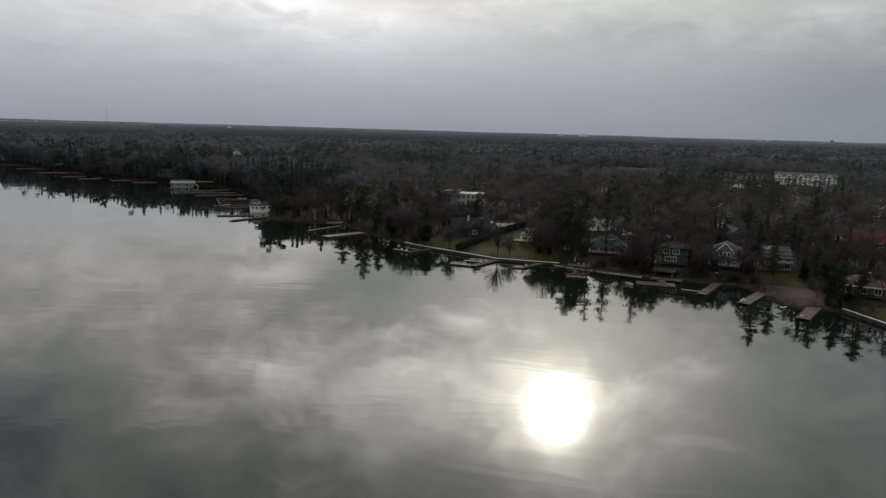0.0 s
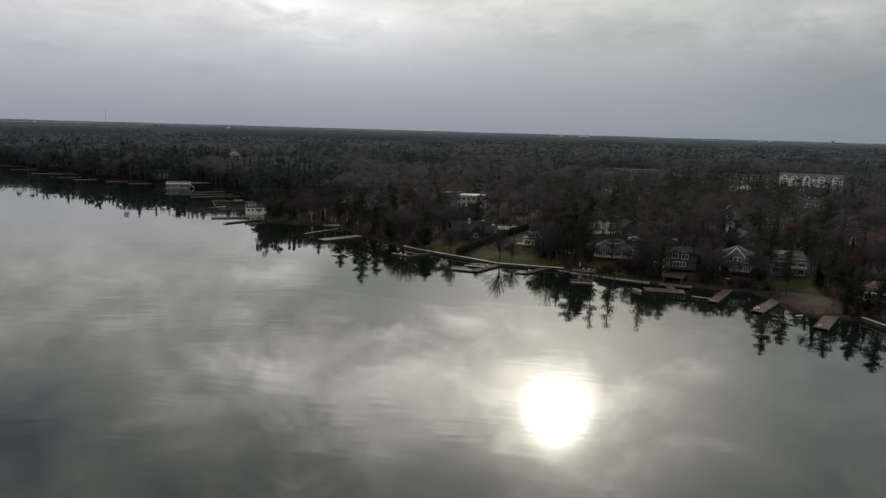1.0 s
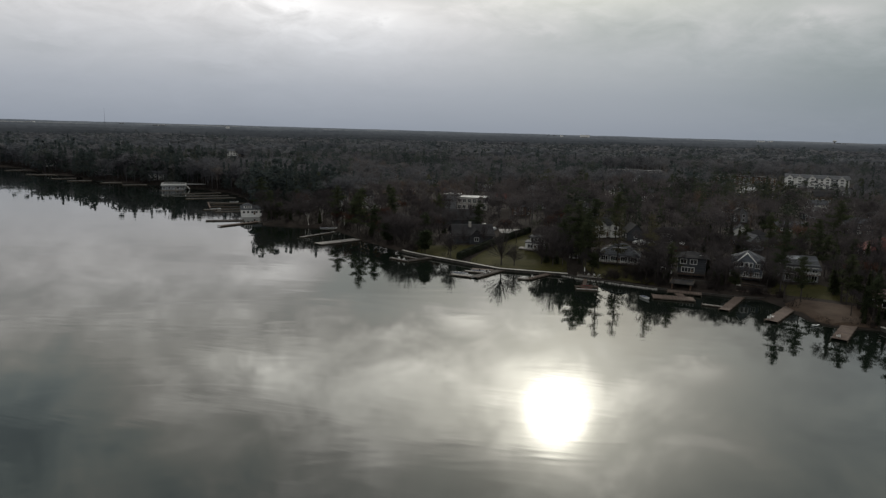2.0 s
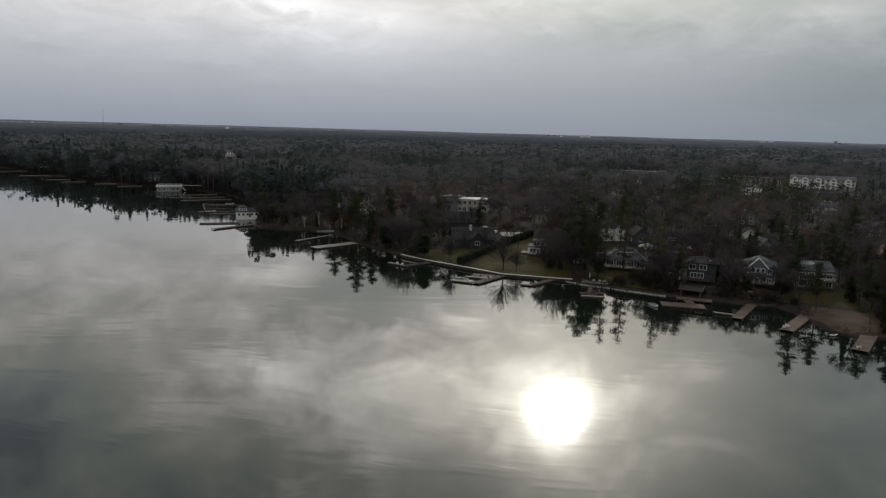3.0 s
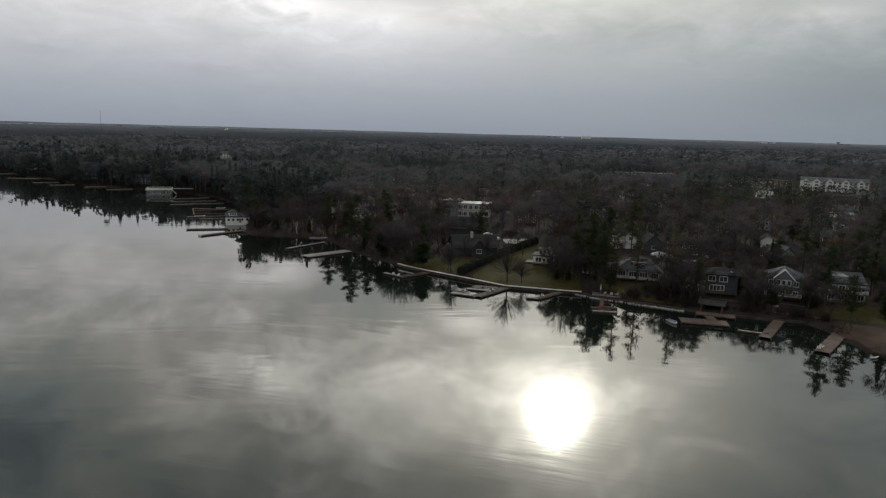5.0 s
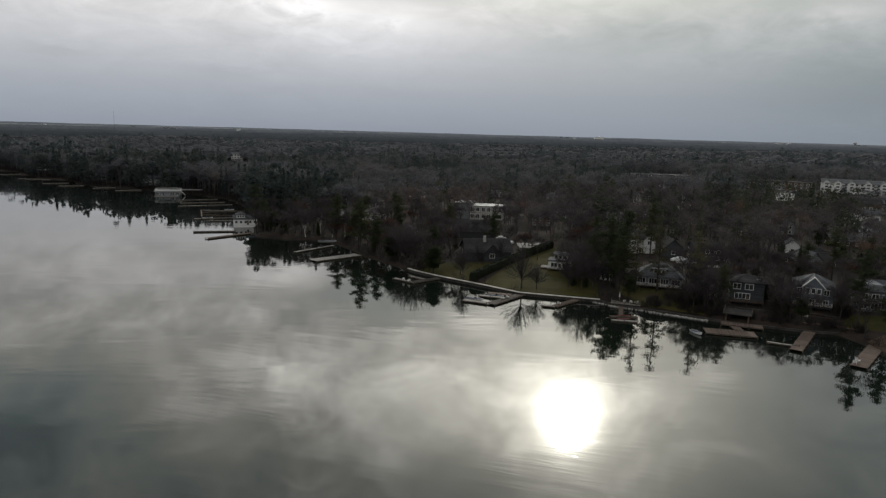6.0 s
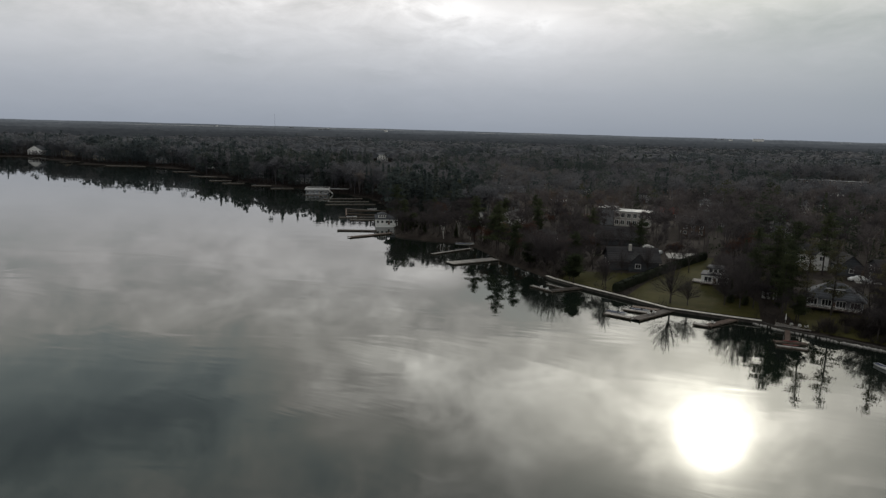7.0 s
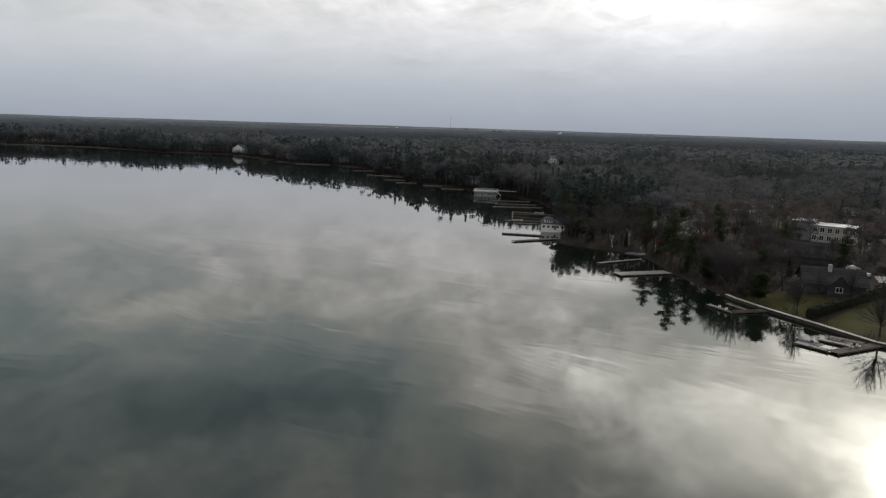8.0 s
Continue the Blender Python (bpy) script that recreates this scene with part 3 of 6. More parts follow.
def build_shrub(seed, h, twig="shrub"):
    """A bare shrub: thin rods from the ground that fork into finer twigs."""
    rng = np.random.default_rng(seed)
    n = 50
    p = rng.normal(size=(n, 3)) * (h * 0.14, h * 0.14, 0)
    d = rng.normal(size=(n, 3)) * (0.5, 0.5, 0.2) + (0, 0, 1.0)
    d /= np.linalg.norm(d, axis=-1, keepdims=True)
    ln = h * rng.uniform(0.5, 0.95, n)
    rods = sliver(rng, p, d, ln, 0.04)
    k = 9
    q = np.repeat(p, k, 0) + np.repeat(d * ln[:, None], k, 0) * rng.uniform(0.3, 0.95, (n * k, 1))
    e = np.repeat(d, k, 0) + rng.normal(size=(n * k, 3)) * 0.55
    fine = sliver(rng, q, e, h * rng.uniform(0.12, 0.28, n * k), 0.03)
    stem = Shape()
    for i in range(4):
        a = rng.uniform(0, 6.28)
        stem.tube((0, 0, -0.2), (math.cos(a) * h * 0.2, math.sin(a) * h * 0.2, h * 0.5), 0.04, 0.015, 4, False)
    return stem.mesh("stem", M["bark"]), as_mesh("crown", np.concatenate([rods, fine]), M[twig])



def build_round(seed, h):
    """A bare tree whose limbs spread like a fan from a short trunk into a round head."""
    rng = np.random.default_rng(seed)
    fork = np.array([0.0, 0, h * 0.2])
    limbs = [(np.array([0.0, 0, -0.3]), fork, h * 0.022, h * 0.017), (fork, fork + (0.1, 0, h * 0.25), h * 0.015, h * 0.007)]
    twig = []
    for i in range(72):
        a, up_ = rng.uniform(0, 6.2832), math.radians(rng.uniform(18, 88))
        d = np.array([math.cos(a) * math.cos(up_), math.sin(a) * math.cos(up_), math.sin(up_)])
        ln = h * rng.uniform(0.5, 0.72) / math.sqrt((math.cos(up_) / 0.72) ** 2 + math.sin(up_) ** 2)
        p0 = fork + (0, 0, h * rng.uniform(0, 0.16))
        mid = p0 + d * ln * 0.5 + rng.normal(size=3) * 0.25
        end = p0 + d * ln + (0, 0, 0.3)
        limbs += [(p0, mid, 0.045, 0.024), (mid, end, 0.024, 0.008)]
        t = rng.uniform(0.3, 1.0, 34)[:, None]
        q = np.where(t < 0.5, p0 + (mid - p0) * t * 2, mid + (end - mid) * (t * 2 - 1))
        twig.append(sliver(rng, q, d + rng.normal(size=(34, 3)) * 0.38, h * rng.uniform(0.09, 0.2, 34), 0.032))
    return limb_shape(limbs).mesh("trunk", M["bark"]), as_mesh("crown", np.concatenate(twig), M["twig"])


KINDS = {
    "bare": ("bare_tree", "tall bare broadleaf tree with grey-brown branches", [build_bare(11 + i, h, s) for i, (h, s) in enumerate(((16, 0.46), (18, 0.4), (14, 0.55), (17, 0.5), (15, 0.42)))]),
    "pine": ("pine_tree", "tall dark green white pine with ragged shelves of needles", [build_pine(31 + i, h) for i, h in enumerate((20, 18, 22, 17))]),
    "larch": ("larch_tree", "tall sparse yellow-brown conifer by the shore", [build_pine(37 + i, h, 5, "larch") for i, h in enumerate((21, 19))]),
    "spruce": ("spruce_tree", "dark green pointed spruce with branches to the ground", [build_spruce(51 + i, h, w) for i, (h, w) in enumerate(((13, 0.17), (16, 0.15), (10, 0.2)))]),
    "russet": ("oak_tree", "oak tree that has kept its russet winter leaves", [build_bare(71 + i, h, 0.5, "bark", "russet", 5) for i, h in enumerate((12, 14))]),
    "willow": ("willow_tree", "low willow tree with orange-brown bare whips", [build_bare(81, 9, 0.6, "bark", "willow", 2)]),
    "round": ("bare_tree", "round-headed bare tree with a dense fan of twigs", [build_round(61 + i, h) for i, h in enumerate((12, 13))]),
    "cedar": ("cedar_tree", "dense dark rounded evergreen behind the seawall", [build_pine(43, 11, 34), build_pine(44, 10, 34)]),
    "birch": ("birch_tree", "slim white-barked birch tree, bare", [build_bare(91 + i, h, 0.28, "birchbark", "twig") for i, h in enumerate((13, 11))]),
    "shrub": ("shrub", "bare brown shrub on the bank", [build_shrub(101 + i, h) for i, h in enumerate((3.0, 2.2))]),
}
FIRST = {}
rnd_tree = random.Random(5)


def plant(kind, x, y, size=1.0, variant=None, slim=1.0):
    """One tree of the nearer shore: trunk and crown under an empty at its foot."""
    name, label, meshes = KINDS[kind]
    i = rnd_tree.randrange(len(meshes)) if variant is None else variant % len(meshes)
    s = size * rnd_tree.uniform(0.93, 1.07)
    m = pose(x, y, gz(x, y) - 0.05, 0, 0, rnd_tree.uniform(0, 360)) @ Matrix.Diagonal((slim * s * rnd_tree.uniform(0.9, 1.1), slim * s * rnd_tree.uniform(0.9, 1.1), s, 1))
    ob = thing(name, 0, 0, 0, 0, label, "shrub" if kind == "shrub" else "tree", "trees of the lakeshore")
    ob.matrix_basis = m
    trunk, crown = meshes[i]
    part("stem" if kind == "shrub" else "trunk", trunk, None, ob)
    part("crown", crown, None, ob)
    return ob


def facing(rng, p, d, n, length, width, jitter=0.35):
    """Slivers from p along d, each turned so that its face looks about along n."""
    d = d / np.linalg.norm(d, axis=-1, keepdims=True)
    side = np.cross(d, n + rng.normal(size=n.shape) * jitter)
    side /= np.linalg.norm(side, axis=-1, keepdims=True) + 1e-9
    length, width = np.broadcast_to(length, len(p))[:, None], np.broadcast_to(width, len(p))[:, None]
    return np.stack([p - side * width / 2, p + side * width / 2, p + d * length], 1)


def shell_tris(rng, p, n, size, jitter=0.4):
    """Small uneven triangles at p that lie on a crown's skin, with n as its outward way."""
    n = n + rng.normal(size=n.shape) * jitter
    n /= np.linalg.norm(n, axis=-1, keepdims=True)
    u = np.cross(n, rng.normal(size=n.shape))
    u /= np.linalg.norm(u, axis=-1, keepdims=True)
    w = np.cross(n, u)
    size = np.broadcast_to(size, len(p))
    a = rng.uniform(0, 6.2832, (len(p), 1)) + np.array([0, 2.1, 4.2]) + rng.uniform(-0.5, 0.5, (len(p), 3))
    r = size[:, None] * rng.uniform(0.6, 1.3, (len(p), 3))
    return p[:, None, :] + u[:, None, :] * (np.cos(a) * r)[..., None] + w[:, None, :] * (np.sin(a) * r)[..., None]


def upper(rng, n, low=-0.35):
    """Directions spread over a ball, few of them downwards."""
    z = rng.uniform(low, 1.0, n)
    a = rng.uniform(0, 6.2832, n)
    q = np.sqrt(1 - z * z)
    return np.stack([q * np.cos(a), q * np.sin(a), z], -1)


def low_bare(rng, n, width, skin=0):
    """A bare tree of the woods, one metre high: stem, limbs, and heads of twigs that end in a lumpy round crown."""
    far = n < 40
    stem = sliver(rng, np.zeros((1, 3)), np.array([[0.02, 0.01, 1.0]]), 0.75, 0.03)
    k = 7
    c = upper(rng, k, -0.2) * (0.17, 0.17, 0.2) * rng.uniform(0.75, 1.15, (k, 1)) + (0, 0, 0.62)
    root = np.stack([0 * c[:, 0], 0 * c[:, 0], rng.uniform(0.22, 0.5, k)], -1)
    limb = sliver(rng, root, c - root, np.linalg.norm(c - root, axis=-1) * 1.3, 0.016)
    i = rng.integers(0, k, n)
    o = upper(rng, n)
    p = c[i] + o * rng.uniform(0.01, 0.08, (n, 1))
    out = [stem, limb[:0 if far else k], facing(rng, p, o + (0, 0, 0.35) + rng.normal(size=(n, 3)) * 0.3, o + (0, 0, 0.5), rng.uniform(0.1, 0.19, n), width)]
    if skin:
        i = rng.integers(0, k, skin)
        o = upper(rng, skin, -0.2)
        out.append(shell_tris(rng, c[i] + o * rng.uniform(0.09, 0.15, (skin, 1)), o, width * 2.2, 0.6))
    return np.concatenate(out)


def low_brush(rng):
    n = 16
    p = rng.normal(size=(n, 3)) * (0.3, 0.3, 0)
    d = rng.normal(size=(n, 3)) * (0.45, 0.45, 0.2) + (0, 0, 1)
    q = p + d * rng.uniform(0.25, 0.7, (n, 1))
    return np.concatenate([sliver(rng, p, d, rng.uniform(0.5, 1.0, n), 0.035), sliver(rng, np.repeat(q, 2, 0), np.repeat(d, 2, 0) + rng.normal(size=(2 * n, 3)) * 0.5, 0.35, 0.03)])


def low_conifer(rng, n, pine, size):
    """A conifer of the woods, one metre high: a pine's ragged plates on a bare stem, or a pointed spruce."""
    if pine:
        k = 11
        z = np.sort(rng.uniform(0.3, 0.95, k))
        r = (0.17 * (1.05 - z) / 0.6 + 0.035) * rng.uniform(0.7, 1.25, k)
        a = rng.uniform(0, 6.2832, k)
        c = np.stack([np.cos(a) * r * 0.75, np.sin(a) * r * 0.75, z], -1)
        i = rng.integers(0, k, n)
        o = upper(rng, n, -0.3)
        p = c[i] + o * np.stack([r[i] * 0.95, r[i] * 0.95, 0 * r[i] + 0.075], -1)
        nrm = o * (0.7, 0.7, 1.0) + (0, 0, 0.25)
    else:
        t = rng.uniform(0, 1, n) ** 0.7
        a = rng.uniform(0, 6.2832, n)
        reach = 0.155 * (0.04 + t) * rng.uniform(0.75, 1.1, n) * (0.85 + 0.15 * np.sin(t * 40))
        p = np.stack([np.cos(a) * reach, np.sin(a) * reach, 0.99 - 0.92 * t], -1)
        nrm = np.stack([np.cos(a), np.sin(a), 0 * a + 0.55], -1)
    stem = sliver(rng, np.zeros((1, 3)), np.array([[0, 0, 1.0]]), 0.97, 0.028)
    return np.concatenate([stem, shell_tris(rng, p, nrm, size, 0.4)])


def scatter(rng, pts, heights, variants):
    """All the trees of a wood as one array of triangles, and a number from 0 to 1 that each tree's triangles share."""
    out, tones = [], []
    which = rng.integers(0, len(variants), len(pts))
    for k, base in enumerate(variants):
        sel = np.where(which == k)[0]
        if not len(sel):
            continue
        a = rng.uniform(0, 6.2832, len(sel))
        c, s = np.cos(a), np.sin(a)
        hh = heights[sel]
        w = hh * rng.uniform(0.85, 1.2, len(sel))
        b = base.reshape(1, -1, 3)
        x = (b[..., 0] * c[:, None] - b[..., 1] * s[:, None]) * w[:, None] + pts[sel, 0][:, None]
        y = (b[..., 0] * s[:, None] + b[..., 1] * c[:, None]) * w[:, None] + pts[sel, 1][:, None]
        z = b[..., 2] * hh[:, None] + pts[sel, 2][:, None]
        out.append(np.stack([x, y, z], -1).reshape(-1, 3, 3))
        tones.append(np.repeat(rng.uniform(0, 1, len(sel)), len(base)))
    return np.concatenate(out), np.concatenate(tones)


def low_cap(rng, rings=(0.3, 0.62, 0.95), n=6):
    """Skin of a closed lumpy crown, one metre high: corners and triangles, open below."""
    vs, ts = [(rng.normal() * 0.03, rng.normal() * 0.03, 1.0)], []
    for k, t in enumerate(rings):
        for i in range(n):
            a = 6.2832 * (i + 0.5 * k + rng.uniform(-0.25, 0.25)) / n
            r = 0.5 * math.sin(t * 1.75) * rng.uniform(0.8, 1.2)
            vs.append((math.cos(a) * r, math.sin(a) * r, 0.6 + 0.38 * math.cos(t * 1.75) + rng.uniform(-0.05, 0.05)))
    ts += [(0, 1 + i, 1 + (i + 1) % n) for i in range(n)]
    for k in range(len(rings) - 1):
        p, q = 1 + k * n, 1 + (k + 1) * n
        for i in range(n):
            j = (i + 1) % n
            ts += [(p + i, q + i, q + j), (p + i, q + j, p + j)]
    return np.array(vs), np.array(ts)


def scatter_caps(rng, pts, heights, variants):
    """The same for closed crowns: corners, triangles and each tree's own number."""
    vs, ts, tones, k0 = [], [], [], 0
    for (x, y, z), h, tone in zip(pts, heights, rng.uniform(0, 1, len(pts))):
        v, t = variants[rng.integers(len(variants))]
        a, w = rng.uniform(0, 6.2832), h * rng.uniform(0.85, 1.25)
        c, q = math.cos(a) * w, math.sin(a) * w
        vs.append(np.stack([v[:, 0] * c - v[:, 1] * q + x, v[:, 0] * q + v[:, 1] * c + y, v[:, 2] * h + z], -1))
        ts.append(t + k0)
        tones.append(np.full(len(t), tone))
        k0 += len(v)
    return np.concatenate(vs), np.concatenate(ts), np.concatenate(tones)


def wood_mesh(name, tris, tones, material):
    me = as_mesh(name, tris, material)
    me.attributes.new("tree_tone", "FLOAT", "FACE").data.foreach_set("value", tones.astype(np.float32))
    return me


def wood_points(rng, r0, r1, step, az0, az1, shore=3.0):
    """Jittered places on the land between two distances from the lake's middle, within a fan."""
    x = np.arange(-r1, r1, step)
    y = np.arange(-200, r1, step)
    X, Y = np.meshgrid(x, y)
    X = X + rng.uniform(-0.48, 0.48, X.shape) * step
    Y = Y + rng.uniform(-0.48, 0.48, Y.shape) * step
    X, Y = X.ravel(), Y.ravel()
    r, az = np.hypot(X, Y - 40), np.degrees(np.arctan2(X, Y - 40))
    ok = (r > r0) & (r < r1) & (az > az0) & (az < az1)
    X, Y = X[ok], Y[ok]
    d = shore_distance(X, Y)
    ok = d > shore
    return X[ok], Y[ok], d[ok]


CLEARINGS = []          # x, y, radius kept free of the woods' trees


VIEWS = []              # x, y, radius where only low growth stands


def is_open(X, Y):
    low = np.zeros(len(X), bool)
    for cx, cy, r in VIEWS:
        low |= (X - cx) ** 2 + (Y - cy) ** 2 < r ** 2
    return low


def is_free(X, Y, margin=0.0):
    ok = np.ones(len(X), bool)
    for cx, cy, r in CLEARINGS:
        ok &= (X - cx) ** 2 + (Y - cy) ** 2 > (r + margin) ** 2
    return ok

# ---- houses ----
FRAMES = {}


def window_meshes(w, h, cols):
    key = (round(w, 2), round(h, 2), cols)
    if key not in FRAMES:
        t, y0, y1 = 0.17, -0.1, 0.03
        rim = [(-w / 2 - t, -t), (w / 2 + t, -t), (w / 2 + t, h + t), (-w / 2 - t, h + t), (-w / 2, 0), (w / 2, 0), (w / 2, h), (-w / 2, h)]
        vs = [(x, y, z) for y in (y0, y1) for x, z in rim]
        fs = []
        for a in range(4):
            b = (a + 1) % 4
            fs += [(a, b, 4 + b, 4 + a), (8 + b, 8 + a, 12 + a, 12 + b), (b, a, 8 + a, 8 + b), (4 + a, 4 + b, 12 + b, 12 + a)]
        s = Shape().add(vs, fs)
        bar = Shape().box(-0.06, 0.06, -0.085, 0.0, 0, h)
        p = Shape().box(-w / 2, w / 2, -0.035, 0.0, 0, h)
        FRAMES[key] = (s.mesh("window", M["trim"]), p.mesh("pane", M["glass"]), bar.mesh("mullion", M["trim"]))
    return FRAMES[key]


def add_window(parent, x, y, z, turn, w=1.1, h=1.4, cols=1):
    f, p, bar = window_meshes(w, h, cols)
    ob = new("window", f)
    ob.parent = parent
    ob.matrix_basis = pose(x, y, z, 0, 0, turn)
    part("pane", p, None, ob)
    for i in range(1, cols):
        part("mullion", bar, None, ob).location.x = -w / 2 + w * i / cols


def roof_shape(kind, w, d, z, rise, over=0.5, thick=0.18):
    """A roof on a w x d plan that starts at z: an upper and a lower skin, so that its eaves have thickness."""
    X, Y = w / 2 + over, d / 2 + over
    s = Shape()
    if kind == "flat":
        s.box(-X, X, -Y, Y, z, z + 0.35, bevel=0.05)
        return s
    if kind == "hip":
        k = min(X, Y)
        ridge = [(-X + k, 0), (X - k, 0)] if X >= Y else [(0, -Y + k), (0, Y - k)]
    elif kind == "gable_x":
        ridge = [(-X, 0), (X, 0)]
    else:
        ridge = [(0, -Y), (0, Y)]
    low = z - rise * over / max(0.1, min(w, d) / 2) * 0.6
    e = [(-X, -Y), (X, -Y), (X, Y), (-X, Y)]
    for dz, flip in ((0, False), (-thick, True)):
        vs = [(x, y, low + thick + dz) for x, y in e] + [(x, y, z + rise + thick + dz) for x, y in ridge]
        if X >= Y and kind == "hip" or kind == "gable_x":
            fs = [(0, 1, 5, 4), (2, 3, 4, 5), (1, 2, 5), (3, 0, 4)]
            if kind == "gable_x":
                fs = fs[:2]
        else:
            fs = [(1, 2, 5, 4), (3, 0, 4, 5), (0, 1, 4), (2, 3, 5)]
            if kind == "gable_y":
                fs = fs[:2]
        s.add(vs, [tuple(reversed(f)) if flip else f for f in fs])
    n = 6
    rim = [(0, 1), (1, 2), (2, 3), (3, 0)] if kind == "hip" else ([(0, 1), (1, 5), (5, 2), (2, 3), (3, 4), (4, 0)] if kind == "gable_x" else [(1, 2), (2, 5), (5, 3), (3, 0), (0, 4), (4, 1)])
    s.f += [(b, a, a + n, b + n) for a, b in rim]
    return s


def wall_shape(kind, w, d, h, rise, deep=1.5):
    s = Shape().box(-w / 2, w / 2, -d / 2, d / 2, -deep, h)
    if kind == "gable_x":
        for x in (-w / 2, w / 2):
            s.add([(x, -d / 2, h), (x, d / 2, h), (x, 0, h + rise)], [(0, 1, 2) if x > 0 else (2, 1, 0)])
    if kind == "gable_y":
        for y in (-d / 2, d / 2):
            s.add([(-w / 2, y, h), (w / 2, y, h), (0, y, h + rise)], [(2, 1, 0) if y > 0 else (0, 1, 2)])
    return s


def rail_shape(x0, x1, y0, y1, z, h=1.0, sides="flr"):
    s = Shape()
    runs = {"f": ((x0, y0), (x1, y0)), "b": ((x0, y1), (x1, y1)), "l": ((x0, y0), (x0, y1)), "r": ((x1, y0), (x1, y1))}
    for k in sides:
        (ax, ay), (bx, by) = runs[k]
        n = max(1, round(math.hypot(bx - ax, by - ay) / 1.6))
        for i in range(n + 1):
            px, py = ax + (bx - ax) * i / n, ay + (by - ay) * i / n
            s.box(px - 0.05, px + 0.05, py - 0.05, py + 0.05, z, z + h)
        for zz in (z + h - 0.08, z + h * 0.5, z + 0.15):
            s.box(min(ax, bx) - 0.04, max(ax, bx) + 0.04, min(ay, by) - 0.04, max(ay, by) + 0.04, zz, zz + 0.07)
    return s


def house(name, label, fl, fr, depth, eave, roof="gable_x", rise=2.6, wall="grey", top="roof_dark", storeys=2, cols=3, win=(1.2, 1.4, 2),
          chimney=None, deck=None, base=None, category="house", clear=True, over=0.5, group="", sides=2, front=True, door=True, rail="trim"):
    """A house whose lake front runs from fl to fr; its walls go down into the slope."""
    fl, fr = Vector(fl), Vector(fr)
    run = fr - fl
    w, turn = run.length, math.degrees(math.atan2(run.y, run.x))
    back = Vector((-run.y, run.x)).normalized()
    c = (fl + fr) / 2 + back * depth / 2
    z = gz(c.x, c.y) if base is None else base
    ob = thing(name, c.x, c.y, z, turn, label, category, group)
    part("wall", wall_shape(roof, w, depth, eave, rise), M[wall], ob)
    part("roof", roof_shape(roof, w, depth, eave, rise, over), M[top], ob)
    sh = eave / storeys
    ww, wh, mull = win
    for k in range(storeys):
        z0 = k * sh + max(0.5, (sh - wh) * 0.52)
        if front:
            for i in range(cols):
                add_window(ob, -w / 2 + w * (i + 0.5) / cols, -depth / 2, z0, 0, ww, wh, mull)
        for i in range(sides):
            y = -depth / 2 + depth * (i + 0.5) / sides
            add_window(ob, -w / 2, y, z0, -90, ww * 0.9, wh, 1)
            add_window(ob, w / 2, y, z0, 90, ww * 0.9, wh, 1)
    if door:
        part("door", Shape().box(-0.5, 0.5, -depth / 2 - 0.05, -depth / 2 + 0.02, 0.1, 2.15, bevel=0.03), M["brown"], ob).location.x = w * 0.5 / max(cols, 1) * (0 if cols % 2 == 0 else 1)
    if chimney:
        cx, cy, cw, ch = chimney
        part("chimney", Shape().box(cx - cw / 2, cx + cw / 2, cy - cw / 2, cy + cw / 2, eave * 0.5, ch, bevel=0.06), M["paving"], ob)
    if deck:
        dd, dz = deck
        part("deck", Shape().box(-w / 2, w / 2, -depth / 2 - dd, -depth / 2 - 0.01, dz - 0.2, dz, bevel=0.03), M["plank"], ob)
        part("railing", rail_shape(-w / 2 + 0.1, w / 2 - 0.1, -depth / 2 - dd + 0.1, -depth / 2 - 0.1, dz), M[rail], ob)
        for x in (-w / 2 + 0.2, 0, w / 2 - 0.2):
            part("post", Shape().box(x - 0.08, x + 0.08, -depth / 2 - dd + 0.1, -depth / 2 - dd + 0.26, -1.5, dz - 0.2), M["post"], ob)
    if clear:
        n = max(1, round(w / max(depth, 10)))
        for i in range(n):
            p = fl + run * (i + 0.5) / n + back * depth / 2
            CLEARINGS.append((p.x, p.y, max(w / n, depth) * 0.62 + 1.5))
    return ob, w, c


def open_view(x, y, w, reach, step=11):
    """Low ground kept free of tall trees on the lake side of a house that stands out."""
    v = Vector((0 - x, 40 - y)).normalized()
    for k in range(1, int(reach / step) + 1):
        VIEWS.append((x + v.x * k * step, y + v.y * k * step, w))


# the houses along the shore
blue, bw, _ = house("house", "blue-grey clapboard house with white-trimmed gable and windows", (100.6, 261.4), (110.4, 256.8), 11, 6.4, "hip", 3.0, "blue", "roof_grey", 2, 3, (1.3, 1.5, 2), deck=(2.4, 0.9))
gab = Shape().box(-2.8, 2.8, -7.0, -5.4, 3.2, 6.5)
gab.add([(-2.8, -7.0, 6.5), (2.8, -7.0, 6.5), (0, -7.0, 9.3), (-2.8, -1.0, 6.5), (2.8, -1.0, 6.5), (0, -1.0, 9.3)], [(0, 1, 2), (0, 2, 5, 3), (2, 1, 4, 5)])
part("gable", gab, M["blue"], blue)
fas = Shape()
for sx in (-1, 1):
    fas.add([(sx * 3.3, -7.35, 6.0), (sx * 3.3, -7.35, 6.35), (0, -7.35, 9.75), (0, -7.35, 9.35), (sx * 3.3, -7.0, 6.0), (sx * 3.3, -7.0, 6.35), (0, -7.0, 9.75), (0, -7.0, 9.35)],
            [(0, 1, 2, 3), (4, 7, 6, 5), (0, 3, 7, 4), (1, 5, 6, 2)])
part("bargeboard", fas, M["trim"], blue, "white bargeboards")
gr = Shape()
